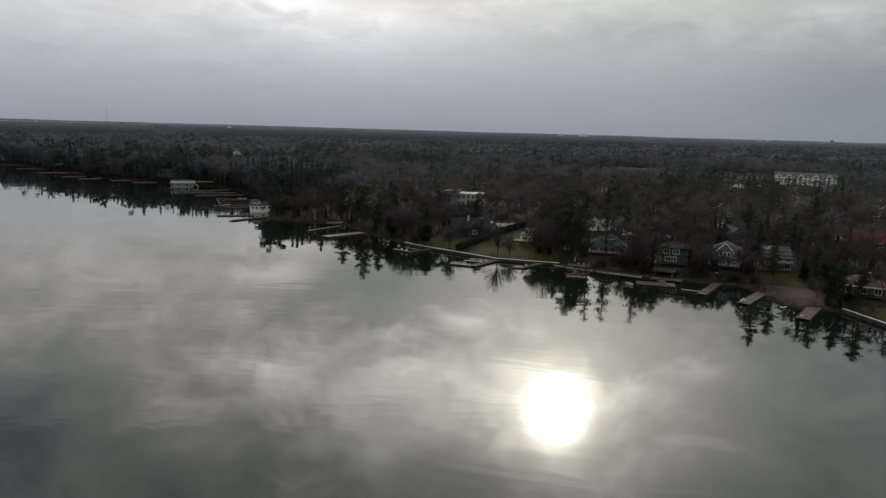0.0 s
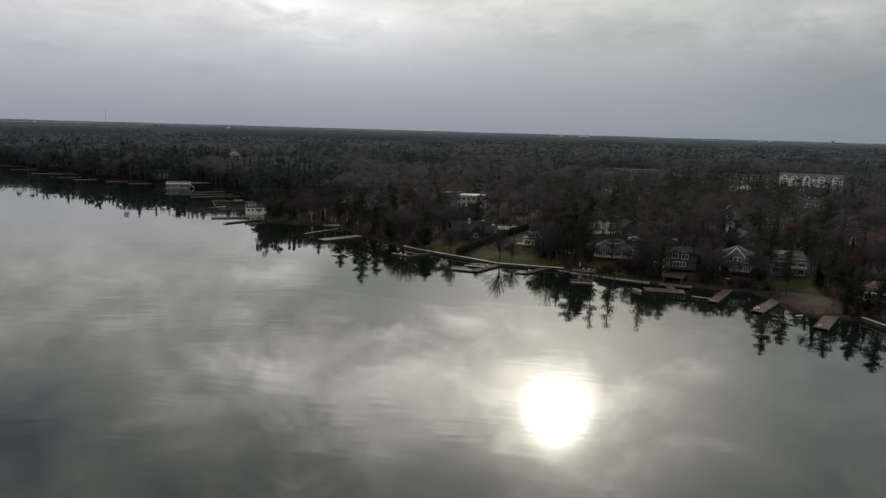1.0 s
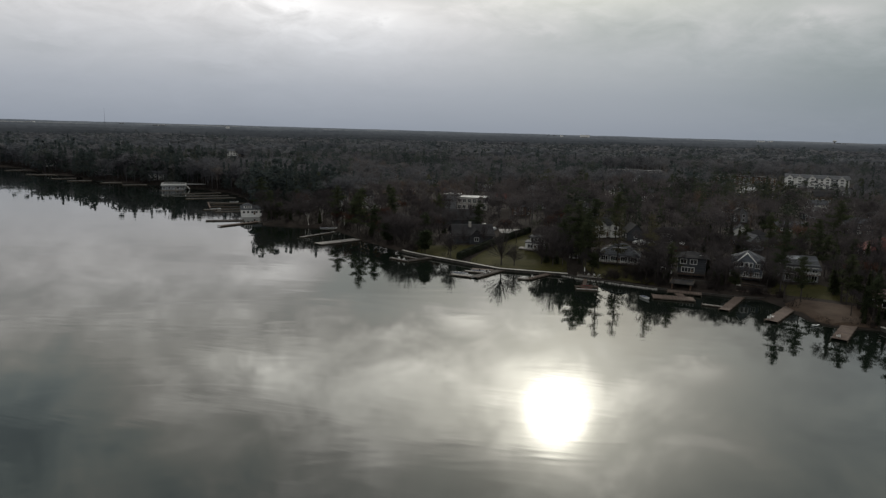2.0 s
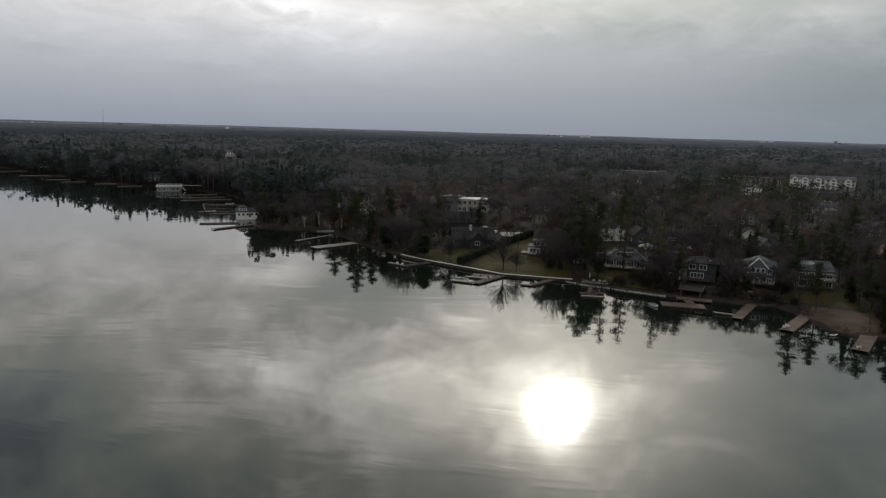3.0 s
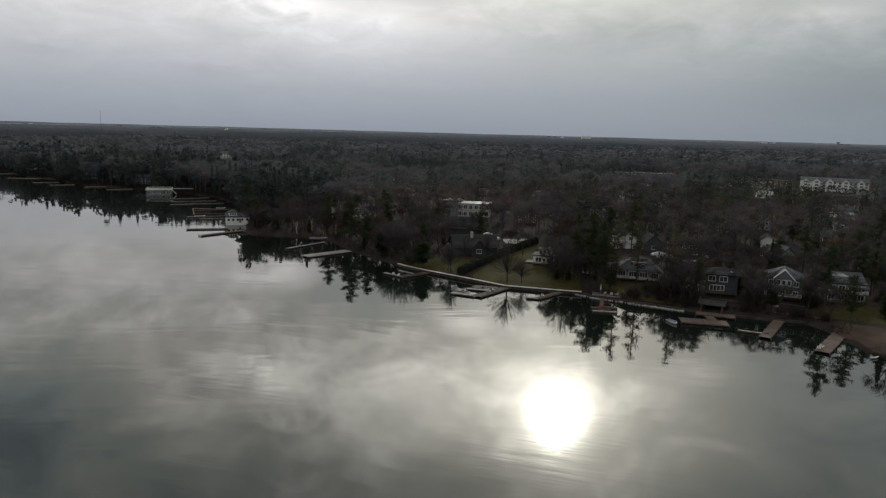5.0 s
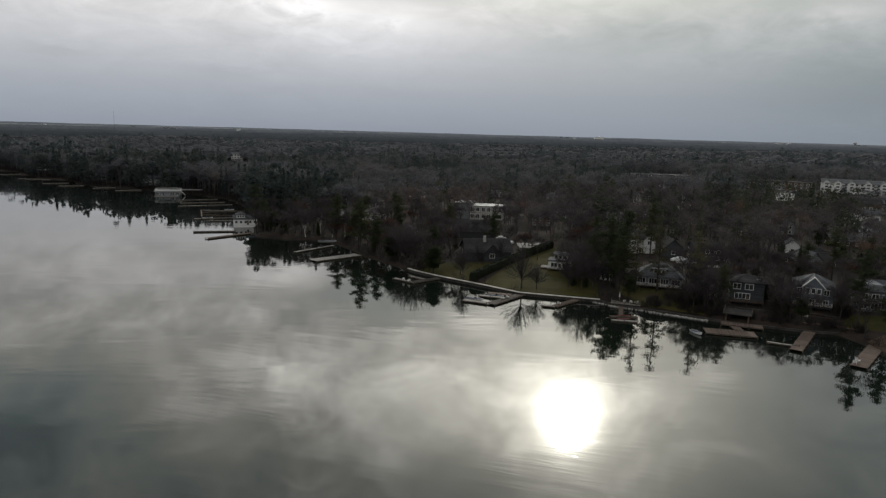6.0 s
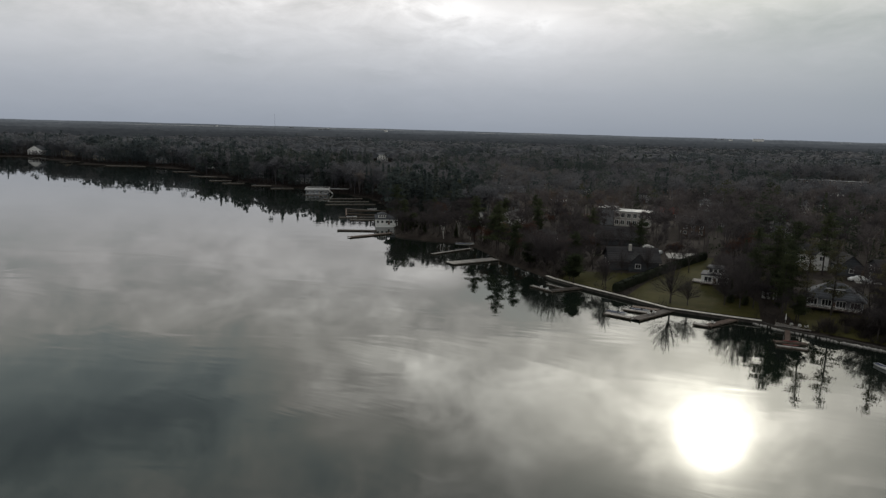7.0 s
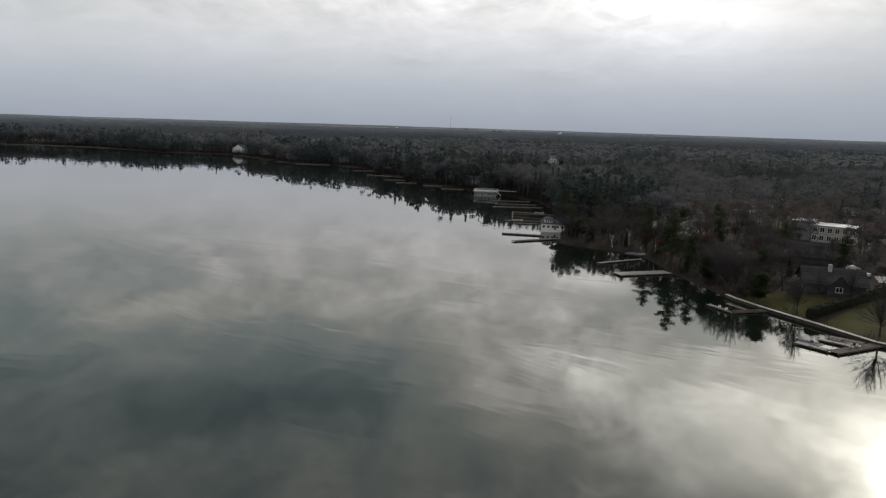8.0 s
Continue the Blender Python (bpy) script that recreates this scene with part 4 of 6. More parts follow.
for sx in (-1, 1):
    gr.add([(sx * 3.3, -7.3, 6.25), (0, -7.3, 9.65), (0, 0.0, 9.65), (sx * 3.3, 0.0, 6.25), (sx * 3.3, -7.3, 6.1), (0, -7.3, 9.5), (0, 0.0, 9.5), (sx * 3.3, 0.0, 6.1)],
           [(0, 1, 2, 3), (7, 6, 5, 4), (0, 4, 5, 1), (3, 2, 6, 7), (0, 3, 7, 4)])
part("gable_roof", gr, M["roof_grey"], blue)
for x in (-1.5, 0, 1.5):
    add_window(blue, x, -7.0, 4.6, 0, 0.95, 1.4, 1)

dark, _, _ = house("house", "charcoal two-storey house with low hip roof and white windows", (82.6, 264.2), (91.8, 261.2), 9, 6.6, "hip", 1.5, "charcoal", "roof_dark", 2, 0, over=1.1, deck=(2.0, 0.6), rail="post")
for x, z, w, n in ((-3.0, 4.2, 2.0, 2), (0.5, 4.2, 2.2, 2), (-1.3, 1.2, 4.2, 4)):
    add_window(dark, x, -4.5, z, 0, w, 1.6, n)
part("skylight", Shape().box(2.4, 3.6, -3.4, -2.6, 7.25, 7.45), M["roof_pale"], dark, "pale roof light")
house("garden_house", "small white gabled garden house by the shore", (77.4, 267.0), (79.0, 266.6), 3.5, 2.4, "gable_y", 1.5, "white", "roof_grey", 1, 1, (0.9, 1.3, 1), category="garden house", sides=1, door=False)
house("garden_house", "small white gabled garden house by the shore", (79.6, 266.4), (81.2, 266.0), 3.5, 2.6, "gable_y", 1.5, "white", "roof_grey", 1, 1, (0.8, 1.3, 1), category="garden house", sides=1, door=False)
ghip, _, _ = house("house", "long grey house with pale hip roof and glazed porch", (57.6, 282.2), (71.8, 277.6), 11, 3.4, "hip", 3.6, "grey", "roof_grey", 1, 4, (2.4, 1.9, 3), over=0.9, deck=(2.6, 0.5))
dorm = Shape().box(-2.2, 2.2, -4.2, -1.0, 4.0, 5.6)
part("dormer", dorm, M["grey"], ghip)
part("dormer_roof", Shape().box(-2.6, 2.6, -4.6, -0.8, 5.6, 5.85, bevel=0.05), M["roof_grey"], ghip)
for x in (-1.3, 0, 1.3):
    add_window(ghip, x, -4.2, 4.4, 0, 0.9, 0.9, 1)
wh, _, _ = house("house", "small white lake house with stepped upper floor", (30.2, 302.6), (38.4, 300.6), 7, 3.0, "flat", 0.3, "white", "roof_grey", 1, 2, (2.2, 1.8, 2), over=0.35, deck=(2.2, 0.5))
part("terrace", Shape().box(-7.2, -4.6, -3.4, 1.2, 0.15, 0.45, bevel=0.03), M["plank_pale"], wh, "pale wooden terrace")
part("upper_floor", Shape().box(-2.4, 2.4, -2.2, 3.2, 3.35, 5.5), M["white"], wh)
part("upper_roof", roof_shape("hip", 4.8, 5.4, 5.5, 0.7, 0.4), M["roof_grey"], wh)
for x in (-1.5, 0, 1.5):
    add_window(wh, x, -2.2, 3.9, 0, 1.0, 1.2, 1)
house("shed", "small white shed with dark roof behind the shore", (47.0, 289.8), (51.6, 288.4), 4, 2.4, "gable_x", 1.4, "white", "roof_dark", 1, 1, (1.0, 1.2, 1), category="shed", sides=1)
mod, _, _ = house("house", "pale grey flat-roofed modern house with large windows", (118.0, 256.5), (129.0, 254.0), 10, 5.6, "flat", 0.3, "grey", "roof_grey", 2, 4, (1.7, 1.6, 2), over=0.3, deck=(2.0, 2.9))
mono = Shape().add([(0.3, -5.8, 4.6), (6.3, -5.8, 4.6), (6.3, 3.0, 8.2), (0.3, 3.0, 8.2), (0.3, -5.8, 4.4), (6.3, -5.8, 4.4), (6.3, 3.0, 8.0), (0.3, 3.0, 8.0)],
                   [(0, 1, 2, 3), (7, 6, 5, 4), (0, 4, 5, 1), (1, 5, 6, 2), (2, 6, 7, 3), (3, 7, 4, 0)])
part("sloped_roof", mono, M["roof_grey"], mod, "pale grey sloping roof")
part("penthouse", Shape().box(-5.0, 0.5, -4.5, 4.0, 5.95, 7.9), M["grey"], mod)
redb, _, _ = house("house", "low lakeside house with faded rose-red roof and white eaves", (129.0, 219.5), (140.0, 214.5), 11, 3.6, "hip", 2.6, "brown", "roof_rose", 1, 3, (1.9, 1.8, 2), over=1.2, deck=(2.8, 0.6), rail="post", chimney=(2.0, 1.0, 0.9, 7.0))
part("fascia", Shape().box(-8.0, 8.0, -6.75, -6.62, 3.1, 3.5), M["trim"], redb, "white fascia board")
house("house", "large house with bright red hip roof among trees", (166, 288), (190, 282), 15, 4.2, "hip", 4.6, "brown", "roof_red", 1, 4, (1.4, 1.5, 2), over=0.9)
chim, _, _ = house("house", "long low house with dark shingle roof and pale chimney", (0.0, 317.0), (17.5, 320.5), 13, 3.0, "gable_x", 4.2, "charcoal", "roof_dark", 1, 0, over=0.9, chimney=(-1.0, -1.5, 1.1, 8.6))
part("front_gable", wall_shape("gable_y", 6, 4, 3.0, 3.2), M["charcoal"], chim).location = (0.6, -7.0, 0)
part("front_gable_roof", roof_shape("gable_y", 6, 6, 3.0, 3.2, 0.6), M["roof_dark"], chim).location = (0.6, -6.2, 0)
add_window(chim, 0.6, -9.0, 0.9, 0, 1.8, 1.5, 2)
sky_light = Shape().add([(x, y, z + dz) for dz in (0.0, 0.14) for x, y, z in ((-7.0, -6.9, 2.95), (-4.4, -6.9, 2.95), (-4.4, -5.3, 3.98), (-7.0, -5.3, 3.98))],
                        [(3, 2, 1, 0), (4, 5, 6, 7), (0, 1, 5, 4), (1, 2, 6, 5), (2, 3, 7, 6), (3, 0, 4, 7)])
part("skylight", sky_light, M["trim"], chim, "white roof light")
flat_, _, _ = house("house", "large pale grey modern house with flat roof among bare trees", (1.0, 424.0), (19.0, 421.5), 12, 7.4, "flat", 0.3, "paving", "roof_pale", 2, 6, (1.7, 2.2, 2), over=0.5)
part("side_wing", Shape().box(-17.0, -8.5, -4.0, 6.0, -1.5, 8.6), M["grey"], flat_)
part("wing_roof", roof_shape("flat", 8.5, 10, 8.6, 0.3, 0.8), M["roof_pale"], flat_).location = (-12.75, 1.0, 0)
house("house", "white gabled cottage behind the shore houses", (132.2, 337.6), (138.6, 335.4), 8, 3.4, "gable_y", 2.6, "white", "roof_grey", 1, 1, (1.3, 1.2, 1), door=False)
hp, _, _ = house("house", "broad low house with slate-grey hip roof", (126.4, 310.4), (142.0, 312.2), 12, 2.9, "hip", 4.4, "brown", "roof_dark", 1, 3, (1.4, 1.2, 2), over=0.9)
part("cross_wing", wall_shape("gable_y", 7, 6, 2.9, 3.6), M["grey"], hp).location = (-4.6, -6.5, 0)
part("cross_roof", roof_shape("gable_y", 7, 9, 2.9, 3.6, 0.6), M["roof_grey"], hp, "pale grey cross gable roof").location = (-4.6, -5.0, 0)
house("house", "long low house with pale shallow roof among trees", (162.3, 356.7), (175.0, 355.5), 10, 2.8, "gable_x", 2.2, "brown", "roof_grey", 1, 3, (1.3, 1.2, 2), over=0.7)
house("house", "grey gabled house with dark roof among bare trees", (152.6, 390.4), (160.2, 387.6), 10, 4.6, "gable_y", 3.6, "grey", "roof_dark", 2, 2, (1.1, 1.2, 1))
house("house", "small beige gabled house among bare trees", (130.6, 380.4), (137.0, 378.0), 8, 3.4, "gable_y", 2.8, "beige", "roof_grey", 1, 2, (1.1, 1.2, 1))
house("house", "steep grey gabled house beside a dark spruce", (192.0, 385.5), (200.6, 382.5), 10, 4.0, "gable_y", 5.6, "grey", "roof_grey", 2, 2, (1.2, 1.2, 1))
house("house", "white two-storey house deep in the bare woods", (129.0, 480.2), (137.5, 480.8), 9, 5.4, "gable_x", 2.8, "white", "roof_grey", 2, 3, (1.3, 1.4, 1))
house("house", "orange-brown brick house in the bare woods", (178.6, 503.4), (188.0, 505.0), 9, 4.8, "gable_y", 2.8, "orangebrick", "roof_dark", 2, 2, (1.2, 1.3, 1))
pg, _, _ = house("house", "white two-storey house with paired gables", (66.0, 334.5), (78.4, 335.5), 10, 5.6, "gable_x", 3.0, "white", "roof_dark", 2, 4, (1.4, 1.4, 2))
for x in (-3.3, 3.3):
    part("front_gable", wall_shape("gable_y", 4.6, 1.6, 5.6, 2.4), M["white"], pg).location = (x, -5.6, 0)
    part("gable_roof", roof_shape("gable_y", 4.6, 6.0, 5.6, 2.4, 0.4), M["roof_dark"], pg).location = (x, -3.6, 0)
    add_window(pg, x, -6.4, 3.6, 0, 1.6, 1.4, 2)
house("house", "dark grey gabled house among the trees", (79.4, 326.0), (87.0, 326.4), 9, 3.6, "gable_y", 3.6, "charcoal", "roof_dark", 1, 1, (1.2, 1.3, 1))
house("house", "long dark house with a row of white windows", (89.0, 318.6), (99.4, 319.0), 8, 5.2, "gable_x", 1.8, "charcoal", "roof_dark", 2, 5, (1.2, 1.2, 1))
house("house", "long dark-roofed house behind the chimney house", (-6.4, 366.0), (13.0, 365.4), 13, 2.8, "gable_x", 4.6, "charcoal", "roof_dark", 1, 4, (1.5, 1.2, 2), over=0.8, front=False, door=False)
house("house", "brown house with pale eaves among bare trees", (32.4, 401.0), (43.2, 400.0), 9, 5.2, "gable_x", 2.4, "brown", "roof_grey", 2, 3, (1.4, 1.3, 2))
house("house", "low house with dull red roof among bare trees", (26.6, 460.2), (35.6, 459.4), 9, 3.0, "gable_x", 2.8, "brown", "roof_red", 1, 3, (1.2, 1.2, 1))
house("house", "white tent-roofed cabin among bare trees", (-72.0, 415.0), (-66.0, 416.0), 7, 3.2, "gable_y", 3.4, "white", "roof_grey", 1, 1, (1.4, 1.4, 1))

# boathouses of the bay
bh, _, _ = house("boathouse", "blue boathouse with white windows and white flat roof terrace", (-233.0, 549.0), (-216.5, 554.0), 12, 3.3, "flat", 0.3, "blue", "roof_pale", 1, 5, (2.2, 2.2, 2), base=0.2, category="boathouse", over=0.9)
part("railing", rail_shape(-8.8, 8.8, -6.5, 6.5, 4.05, 0.9, "flrb"), M["trim"], bh)
part("door", Shape().box(-6.5, -3.2, -6.06, -5.95, -0.2, 3.0, bevel=0.05).box(-1.6, 1.6, -6.06, -5.95, -0.2, 3.0, bevel=0.05), M["blue"], bh, "blue boathouse doors")
part("gangway", Shape().box(8.8, 24, 2.0, 4.6, 3.6, 3.95), M["roof_pale"], bh)
for x in (12, 17, 22):
    part("post", Shape().tube((x, 3.3, -3), (x, 3.3, 3.6), 0.1, 0.1, 8), M["post"], bh)
flight = Shape()
for i in range(12):
    flight.box(9.0 - i * 0.28 + 3.0, 9.3 - i * 0.28 + 3.0, -5.0, -3.6, 0.3 + i * 0.29, 0.42 + i * 0.29)
flight.add([(12.4, -5.1, 0.2), (12.4, -5.0, 0.2), (8.8, -5.0, 3.9), (8.8, -5.1, 3.9), (12.4, -5.1, 0.8), (12.4, -5.0, 0.8), (8.8, -5.0, 4.5), (8.8, -5.1, 4.5)],
           [(0, 3, 7, 4), (1, 5, 6, 2), (4, 7, 6, 5), (0, 1, 2, 3), (0, 4, 5, 1), (3, 2, 6, 7)])
part("stairs", flight, M["trim"], bh, "white outside stairs")
b2, _, _ = house("boathouse", "white two-level boathouse with small dark windows", (-123.6, 404.6), (-112.6, 409.0), 8, 3.2, "gable_x", 1.9, "white", "roof_grey", 1, 5, (1.1, 1.2, 1), base=1.2, category="boathouse")
part("upper_room", Shape().box(-4.6, -0.2, -3.2, 2.4, 3.3, 5.5), M["white"], b2)
part("upper_roof", roof_shape("hip", 4.4, 5.6, 5.5, 1.0, 0.4), M["roof_grey"], b2).location = (-2.4, -0.4, 0)
for x in (-3.6, -2.4, -1.2):
    add_window(b2, x, -3.2, 4.1, 0, 0.8, 1.0, 1)
house("lodge", "white gabled lodge on the far shore of the bay", (-803, 853), (-783, 857), 14, 6, "gable_y", 6, "white", "roof_grey", 2, 4, (1.8, 1.8, 2), category="lodge")

# the apartment block and the long flat building among the far trees
apt, _, _ = house("apartment_building", "white four-storey apartment building with grey roof among trees", (293.5, 625.0), (339.0, 605.5), 15, 9.6, "gable_x", 2.6, "white", "roof_grey", 4, 13, (1.6, 1.4, 2), base=10.4, category="building", over=0.9)
for x in (-21.5, -13.5, -3.5, 8, 19):
    part("front_gable", wall_shape("gable_y", 5.2, 2.4, 9.7, 2.0), M["white"], apt).location = (x, -8.0, 0)
    part("gable_roof", roof_shape("gable_y", 5.2, 7.0, 9.7, 2.0, 0.5), M["roof_grey"], apt).location = (x, -5.8, 0)
    for k in range(4):
        add_window(apt, x, -9.2, 0.9 + k * 2.4, 0, 2.2, 1.4, 3)
for x in (-9.0, 13.5):
    for k in range(1, 4):
        part("balcony", Shape().box(x - 1.6, x + 1.6, -9.0, -7.5, k * 2.4 - 0.15, k * 2.4 + 0.05).box(x - 1.6, x + 1.6, -9.0, -8.9, k * 2.4 + 0.05, k * 2.4 + 1.0), M["grey"], apt, "grey balcony")
house("long_building", "long low flat-roofed building with pale roof edge", (155.0, 714.5), (211.0, 708.0), 13, 6.0, "flat", 0.3, "brown", "roof_grey", 2, 14, (2.6, 1.4, 3), base=gz(172, 712) + 1.0, category="building", over=0.8)
house("far_house", "white house standing out of the far trees", (-303, 914), (-290, 918), 11, 8.4, "gable_x", 2.6, "white", "roof_grey", 3, 4, (1.6, 1.6, 2), base=gz(-296, 916) + 0.5)
house("long_building", "long low brown building with flat roof edge", (243.0, 653.0), (287.0, 630.0), 12, 8.4, "flat", 0.3, "brown", "roof_dark", 3, 11, (1.8, 1.4, 2), base=10.0, category="building", over=0.6)
house("house", "low house with bright white roof among trees", (224, 548), (234, 546), 10, 2.8, "gable_x", 2.2, "white", "roof_pale", 1, 3, (1.3, 1.3, 2))

for x, y, w, reach in ((8, 424, 7, 44), (-12, 428, 5, 30), (292, 624, 13, 170), (312, 616, 13, 170), (331, 608, 13, 170), (165, 713, 13, 110), (185, 711, 13, 110), (204, 708, 13, 110), (250, 649, 11, 110), (272, 638, 11, 110), (-69, 417, 6, 50), (4, 318, 8, 16), (14, 320, 8, 16), (-296, 916, 12, 170), (229, 548, 9, 90), (130, 258, 5, 16), (120, 258, 5, 16),
                       (106, 262, 5, 14), (87, 266, 5, 14), (60, 284, 6, 22), (68, 282, 6, 22), (34, 304, 5, 12), (-120, 408, 6, 14), (-800, 852, 12, 36), (-786, 855, 12, 36), (135, 336, 6, 44), (135, 311, 8, 22), (168, 357, 7, 34), (156, 389, 5, 30), (133.5, 379, 5, 24), (133, 480, 6, 50), (183, 504, 5, 40), (83.5, 325, 5, 22), (94, 318, 6, 20), (72, 334, 7, 34), (3, 366, 8, 12), (30, 460, 5, 30), (196, 384, 6, 30)):
    open_view(x, y, w, reach)

# smaller houses among the trees behind
rh = random.Random(21)
INLAND = [(-91, 540), (-135, 526), (-52, 402), (221, 430), (-30, 368), (30, 470), (75, 400), (160, 410),
          (200, 352), (-60, 470), (-100, 455), (90, 460), (140, 470), (180, 450), (250, 480), (20, 540), (-20, 590), (70, 560), (130, 540), (190, 530), (240, 560), (-170, 600), (-250, 640),
          (-300, 720), (-420, 790), (-520, 830), (-60, 660), (110, 640), (170, 640), (-640, 830), (-980, 870), (-1080, 850), (-450, 900), (-880, 880), (290, 520), (330, 500), (270, 420), (50, 430), (100, 425), (205, 400), (235, 385), (60, 500), (105, 505), (155, 515), (215, 485), (-35, 505), (-75, 585), (45, 610), (95, 700), (-110, 700), (10, 720), (270, 640), (300, 720), (150, 690), (-160, 780), (-380, 860), (240, 690), (70, 780)]
for x, y in INLAND:
    w = rh.uniform(9, 14)
    a = math.radians(rh.uniform(-35, 25))
    dx, dy = math.cos(a) * w / 2, math.sin(a) * w / 2
    wl = rh.choice(["white", "grey", "grey", "brown", "charcoal", "brown"])
    tp = rh.choice(["roof_dark", "roof_grey", "roof_grey", "roof_dark", "roof_dark"])
    names = {"white": "white", "grey": "grey", "charcoal": "dark grey", "brown": "brown"}
    house("house", names[wl] + " family house half hidden among bare trees", (x - dx, y - dy), (x + dx, y + dy), rh.uniform(8, 11), rh.choice([3.2, 5.6, 5.6]), rh.choice(["gable_x", "gable_y", "hip"]),
          rh.uniform(2.2, 3.4), wl, tp, 2 if rh.random() < 0.6 else 1, 3, (1.3, 1.4, 2), group="houses among the trees")
    open_view(x, y, w * 0.42, 16, 8)

# houses and landings on the shore of the bay
for x, y, wl in ((-262, 608, "grey"), (-330, 646, "grey"), (-374, 692, "beige"), (-442, 742, "white"), (-540, 790, "grey"), (-640, 800, "beige"), (-735, 850, "beige"), (-880, 850, "grey"), (-942, 838, "white"), (-1062, 836, "beige"), (-1010, 836, "brown")):
    w = rh.uniform(11, 16)
    house("house", {"white": "white", "grey": "grey", "brown": "brown", "beige": "beige"}[wl] + " lake house at the edge of the bay", (x - w / 2, y - 1), (x + w / 2, y + 1), 9, 5.2, rh.choice(["gable_x", "gable_y", "hip"]), 2.6, wl, rh.choice(["roof_dark", "roof_grey"]), 2, 4, (1.5, 1.5, 2),
          group="houses of the bay")
    open_view(x, y, w * 0.45, 24)

# ---- seawalls and ground cover ----
def wall_run(name, label, pts, z0, z1, width, material, cap=None, capw=1.0):
    ob = thing(name, pts[0][0], pts[0][1], 0, 0, label, "seawall", kind="structure")
    o = Vector((*pts[0], 0))
    for a, b in zip(pts, pts[1:]):
        a, b = Vector((*a, 0)) - o, Vector((*b, 0)) - o
        ln, ang = (b - a).length, math.atan2(b.y - a.y, b.x - a.x)
        m = Matrix.Translation(a) @ Matrix.Rotation(ang, 4, "Z")
        n = max(1, round(ln / 3.0))
        s = Shape()
        for i in range(n):
            x0, x1 = ln * i / n, ln * (i + 1) / n - 0.03
            dz = rnd_tree.uniform(-0.03, 0.03)
            s.box(x0, x1, -width / 2, width / 2, z0, z1 + dz, m, 0.04)
        part("wall_section", s, M[material], ob)
        if cap:
            c = Shape()
            for i in range(n):
                c.box(ln * i / n, ln * (i + 1) / n - 0.02, -capw / 2, capw / 2, z1 + 0.035, z1 + 0.17, m, 0.04)
            part("coping", c, M[cap], ob, "pale coping")
    return ob


wall_run("seawall", "long low seawall with pale concrete coping", [(-22.5, 307.6), (-19.6, 304), (-10.5, 295.9), (4.7, 284.4), (17.6, 274.0), (35.6, 269.5), (43, 268)], -2.5, 0.95, 0.7, "darkstone", "concrete", 1.25)
wall_run("seawall", "low stone seawall with pale top along the bank", [(43, 268), (48, 262.4), (56, 258.6), (64, 255), (71, 250.5), (80, 246), (90, 243), (97, 240.6), (104, 240)], -2.5, 0.75, 0.5, "darkstone")
wall_run("seawall", "timber-capped seawall behind a small beach", [(97, 246.0), (104, 244.4), (113.4, 236.8), (128.6, 224.6)], -1, 1.35, 0.5, "darkstone", "plank", 1.3)
wall_run("seawall", "low seawall with pale coping by the red-roofed house", [(122.2, 206.2), (125.6, 190.5), (135, 150), (150, 60)], -2.5, 1.1, 0.7, "darkstone", "concrete", 1.1)
# broken pale stones along the waterline
stones = Shape()
rs = random.Random(8)
for a, b, n in (((46.5, 263), (58, 257), 40), ((56, 257.6), (71, 249.6), 130), ((41, 267.5), (47.5, 262), 50)):
    for i in range(n):
        t = rs.random()
        x, y, q = a[0] + (b[0] - a[0]) * t + rs.uniform(-0.3, 0.3), a[1] + (b[1] - a[1]) * t + rs.uniform(-0.5, 0.3), rs.uniform(0.1, 0.32)
        stones.box(-q, q, -q * 0.7, q * 0.7, -0.6, q * 0.7, pose(x, y, 0.15, rs.uniform(-10, 10), rs.uniform(-10, 10), rs.uniform(0, 180)), q * 0.3)
tagged(part("shore_stones", stones, M["palestone"], None), "pale broken stones along the waterline", "stones", kind="stuff")

lawn_patch("lawn", [(5.5, 285), (18, 275.5), (35.6, 271), (43, 270), (45, 284), (41, 300), (39, 312), (40, 345), (36, 347), (20, 319)], M["lawn"], "sloping olive-green winter lawn behind the seawall")
lawn_patch("lawn", [(-18, 304.5), (-9.5, 297.2), (1, 289), (6, 299), (12, 313), (-6, 314), (-17, 315)], M["lawn"], "small green lawn between the house and the seawall")
lawn_patch("lawn", [(52, 262.5), (72, 252), (76, 262), (74, 276), (58, 280), (56, 300), (60, 318), (52, 318), (49, 290)], M["lawn"], "green lawn in front of the grey house")
lawn_patch("lawn", [(106, 244), (114, 238), (128, 226.5), (133, 240), (128, 251), (114, 253)], M["lawn"], "green lawn behind the timber seawall")
lawn_patch("lawn", [(127, 190), (140, 186), (142, 205), (126, 207)], M["lawn"], "green lawn by the red-roofed house")
lawn_patch("beach", [(106.5, 231), (106.8, 215), (110, 209.5), (116, 208), (121.5, 207), (127, 222), (113, 235)], M["sand"], "small brown sand beach below the seawall", category="beach")
lawn_patch("terrace", [(22, 346), (36, 349), (38, 354), (22, 353)], M["paving"], "pale paved terrace", category="terrace")
lawn_patch("terrace", [(98, 258), (108, 253), (107, 249), (96, 254)], M["sand"], "brown stone terrace with steps", category="terrace")
lawn_patch("driveway", [(290, 560), (300, 556), (420, 620), (470, 700), (455, 705), (410, 632)], M["asphalt"], "grey asphalt road and parking area", category="road")
